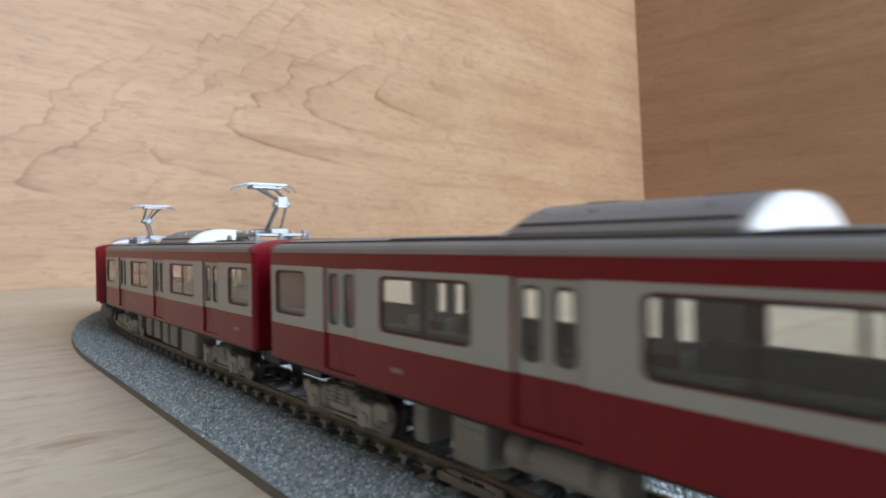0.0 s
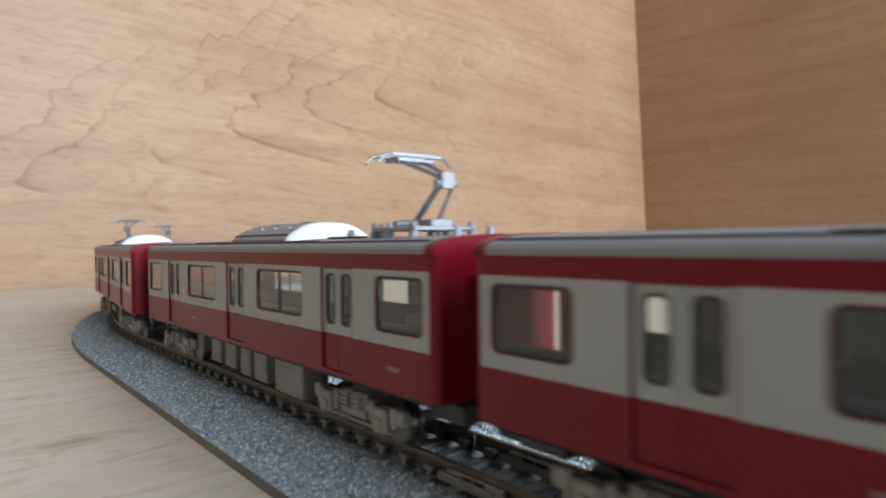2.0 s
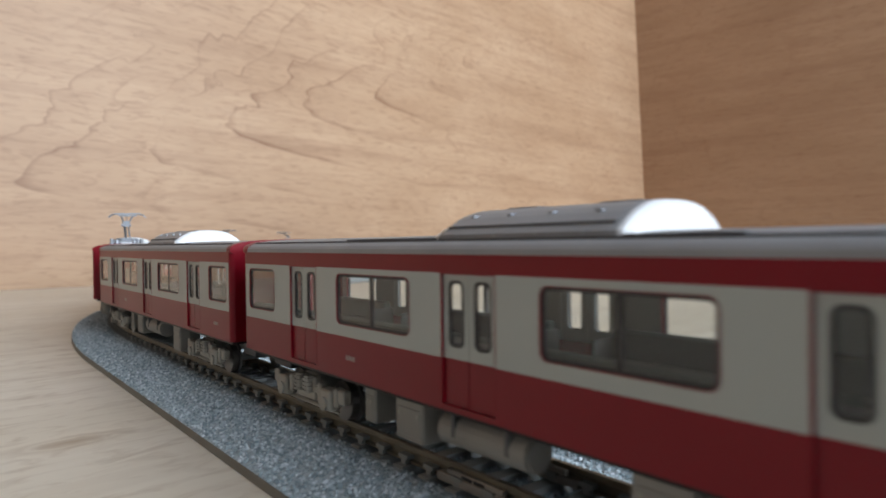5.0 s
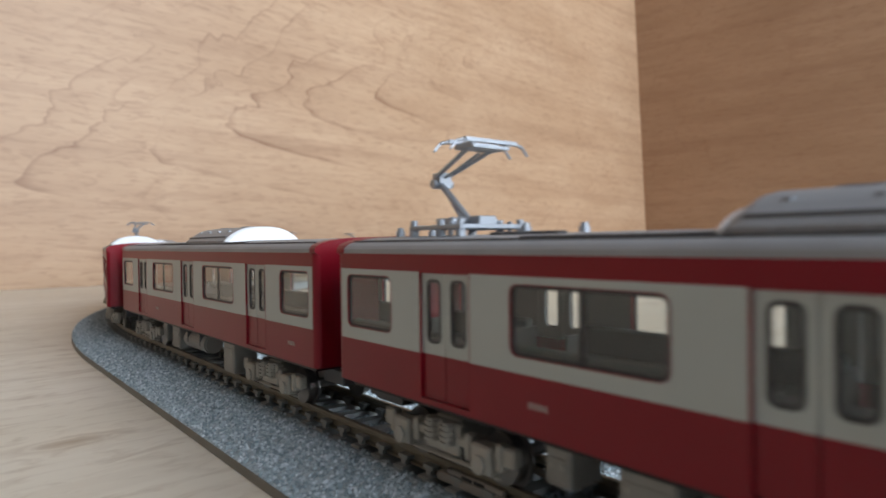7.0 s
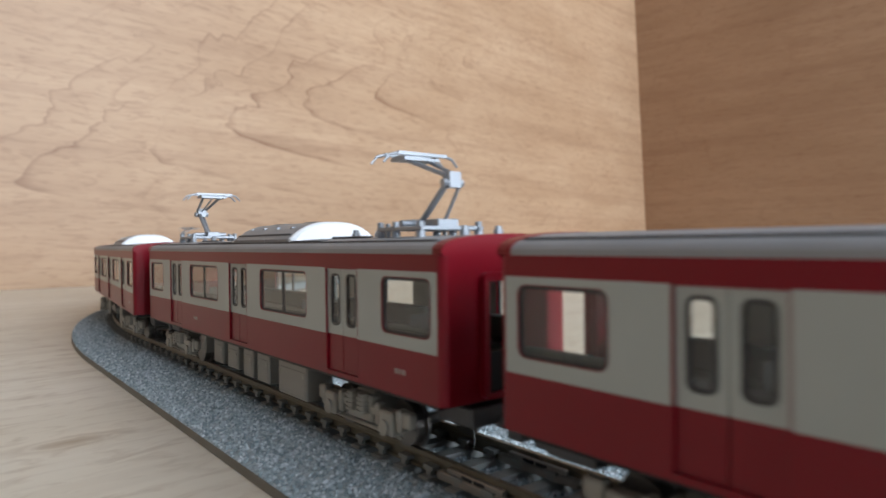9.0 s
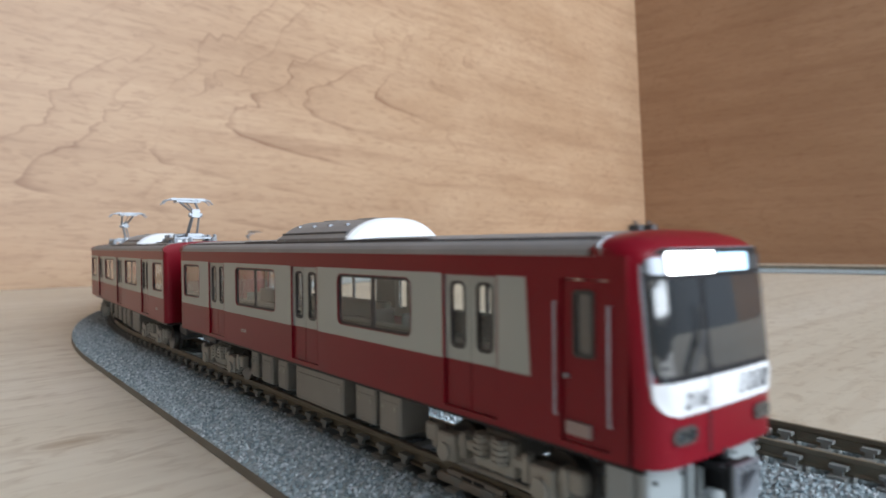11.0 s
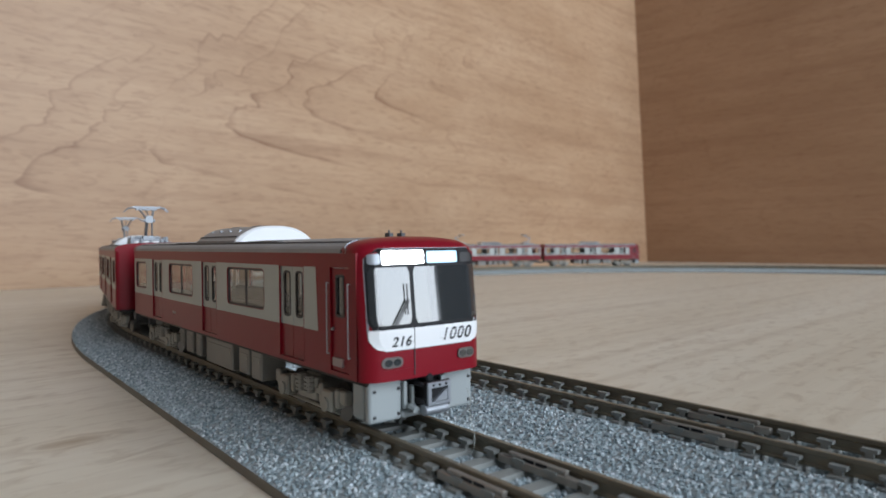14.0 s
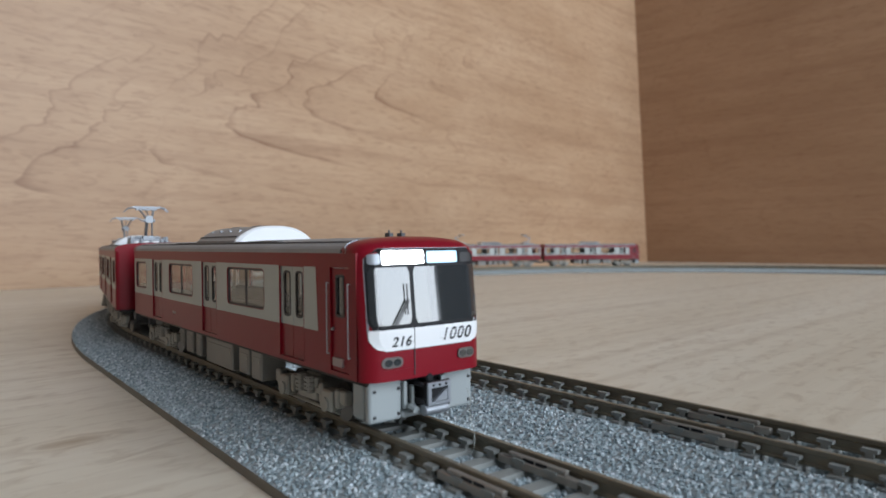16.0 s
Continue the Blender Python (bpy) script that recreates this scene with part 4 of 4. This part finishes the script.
    for y0, y1, z0, z1 in ((-1.7, 1.9, 6.5, 7.2), (-1.7, 1.9, 4.3, 4.7), (-1.7, -1.2, 4.7, 6.5), (1.4, 1.9, 4.7, 6.5)):
        box(b, END + 1.4, END + 1.75, y0, y1, z0, z1)
    wedge = [[b.verts.new((x * M, y * M, z * M)) for y, z in ((-0.9, 4.8), (1.2, 4.8), (1.2, 6.3))] for x in (END + 1.35, END + 1.9)]
    for k in range(3):
        n = (k + 1) % 3
        b.faces.new((wedge[0][k], wedge[0][n], wedge[1][n], wedge[1][k]))
    b.faces.new(wedge[0])
    b.faces.new(wedge[1])
    part("coupler_face", b, SILVER, head, "grey metal coupler face with a wedge")
    b = bmesh.new()
    for y in (-0.9, 0.1, 1.1):
        bar(b, (END + 1.7, y, 6.85), (END + 1.85, y, 6.85), 0.17, 8)
    part("rivet", b, BLACK, head)
    b = bmesh.new()
    bar(b, (END + 0.9, -1.9, 3.6), (END + 0.9, 1.7, 3.6), 0.72, 14)
    part("air_cylinder", b, SILVER, head, "short silver cylinder under the coupler")
    b = bmesh.new()
    bar(b, (END - 1.0, -2.6, 3.9), (END + 0.2, -2.5, 3.6), 0.5, 8)
    box(b, END - 1.9, END - 1.3, -3.4, -2.9, 3.8, 7.2)
    box(b, END - 1.9, END - 1.3, -3.4, -1.6, 3.6, 4.1)
    box(b, END - 1.6, END - 1.0, -2.4, -2.0, 4.1, 6.6)
    box(b, END - 1.9, END - 1.3, 2.6, 3.2, 3.8, 7.2)
    part("bracket", b, SKIRT, head, "light grey brackets beside the coupler")


GROUP = "cars of the train"


def build_car(kit, cab=False, pantos=()):
    car = new("train_car")
    car.scale = (1, BREADTH, 1)
    for sg in (-1, 1):
        side(car, sg, cab)
    for sg in ((-1,) if cab else (-1, 1)):
        end_wall(car, sg)
    roof(car, cab)
    air_conditioner(car, *((-13.0, 9.2) if cab else (-6.6, 17.4)))
    for g in pantos:
        pantograph(car, 15.4, g)
        roof_fittings(car, g)
    interior(car, cab)
    underframe(car, kit, cab)
    if cab:
        cab_front(car)
    for x in (-39, 39):
        bogie(car, x)
    return car


cab_car = tagged(build_car("cab", cab=True), "red and ivory model driving car with lit head lights", "train car", GROUP)
both = tagged(build_car("motor", pantos=(-1, 1)), "red and ivory model train car with two raised pantographs", "train car", GROUP)
single = tagged(build_car("motor", pantos=(1,)), "red and ivory model train car with one raised pantograph", "train car", GROUP)
plain = tagged(build_car("trailer"), "red and ivory model train car with a white-ended roof unit", "train car", GROUP)
I4 = Matrix.Identity(4)
CARS = [cab_car, both, plain, copy_thing(plain, I4), single, copy_thing(plain, I4), copy_thing(both, I4), copy_thing(cab_car, I4)]

# ---------------------------------------------------------------- sleepers, one by one
def sleepers(parent, off, near, far):
    rest = bmesh.new()
    n0, n1 = int((S_NEAR * 1000 - FIRST) / PITCH) + 1, int((S_FAR * 1000 - FIRST) / PITCH)
    for i in range(n0, n1):
        s = (FIRST + (0.8 if off else 0.0) + i * PITCH) * M
        if near <= s <= far:
            ob = new("sleeper", SLEEPER)
            ob.parent = parent
            ob.matrix_world = track_pose(s, off)
        else:
            k = len(rest.verts)
            rest.from_mesh(SLEEPER)
            rest.verts.ensure_lookup_table()
            bmesh.ops.transform(rest, matrix=track_pose(s, off), verts=rest.verts[k:])
    tagged(part("far_sleepers", rest, CLIP, parent), "small concrete sleepers along the far curve", kind="stuff")


sleepers(outer_track, 0.0, -0.03, 0.62)
sleepers(inner_track, -SPACING, -0.03, 0.32)

# ---------------------------------------------------------------- a stray fibre on the track
b = bmesh.new()
curl = [(0.0, 0.0, 6.4), (0.3, 0.4, 4.6), (-0.2, 0.6, 3.2), (0.5, 0.3, 1.8), (1.4, 0.1, 0.6), (1.7, -0.3, -1.2), (1.2, -0.4, -2.0)]
for p, q in zip(curl, curl[1:]):
    bar(b, p, q, 0.055, 5)
fibre_ob = part("fibre", b, CREAM)
fibre_ob.matrix_world = track_pose(0.0650, -0.0028) @ Matrix.Rotation(math.pi, 4, "Z")
tagged(fibre_ob, "thin curled pale fibre lying on the sleepers", "lint")

# ---------------------------------------------------------------- what moves
NOSE = [(0, -643.4), (0.5, -587.9), (1, -535.5), (1.5, -488.4), (2, -444.5), (2.5, -403.3), (3, -365.8), (3.5, -334.0), (4, -307.1), (4.8, -268.8), (5.6, -232.1), (6.5, -191.3), (7, -168.2), (7.5, -144.5), (8, -121.8), (8.5, -97.2), (9, -72.7), (9.5, -48.3), (10, -22.1), (10.2, -11.8), (10.6, 8.4), (11.0, 28.0), (11.4, 46.0), (11.8, 59.5), (12.1, 66.6), (12.3, 69.0), (13, 69.0), (16, 69.0)]


def car_pose(s):
    """Pose of a car whose middle is at s, both pivots on the track; also the turns of its bogies."""
    (p, wp), (q, wq) = on_track(s - 0.039), on_track(s + 0.039)
    d = p - q
    a = math.atan2(d.y, d.x)
    mid_p = (p + q) / 2
    m = Matrix.Translation((mid_p.x, mid_p.y, RAIL)) @ Matrix.Rotation(a, 4, "Z") @ Matrix.Rotation(-CANT, 4, "X")
    turns = [(math.atan2(-w.y, -w.x) - a + math.pi) % (2 * math.pi) - math.pi for w in (wq, wp)]
    return m, turns


def motions():
    for i, car in enumerate(CARS):
        middle = END if i == 0 else 126.6 + END + (i - 1) * 124.4
        last = i == len(CARS) - 1
        flip = Matrix.Rotation(math.pi, 4, "Z") if last else I4
        bogies = sorted((o for o in car.children if o.name.startswith("bogie")), key=lambda o: o.location.x)
        rows, turns = [], ([], [])
        for t, nose in NOSE:
            m, w = car_pose((nose + middle) * M)
            if last:
                m, w = m @ flip, w[::-1]
            rows.append((t, m))
            for k in (0, 1):
                turns[k].append((t, Matrix.Translation(((-39, 39)[k] * M, 0, 0)) @ Matrix.Rotation(w[k], 4, "Z")))
        walk(car, rows)
        for k, o in enumerate(bogies):
            walk(o, turns[k])


motions()
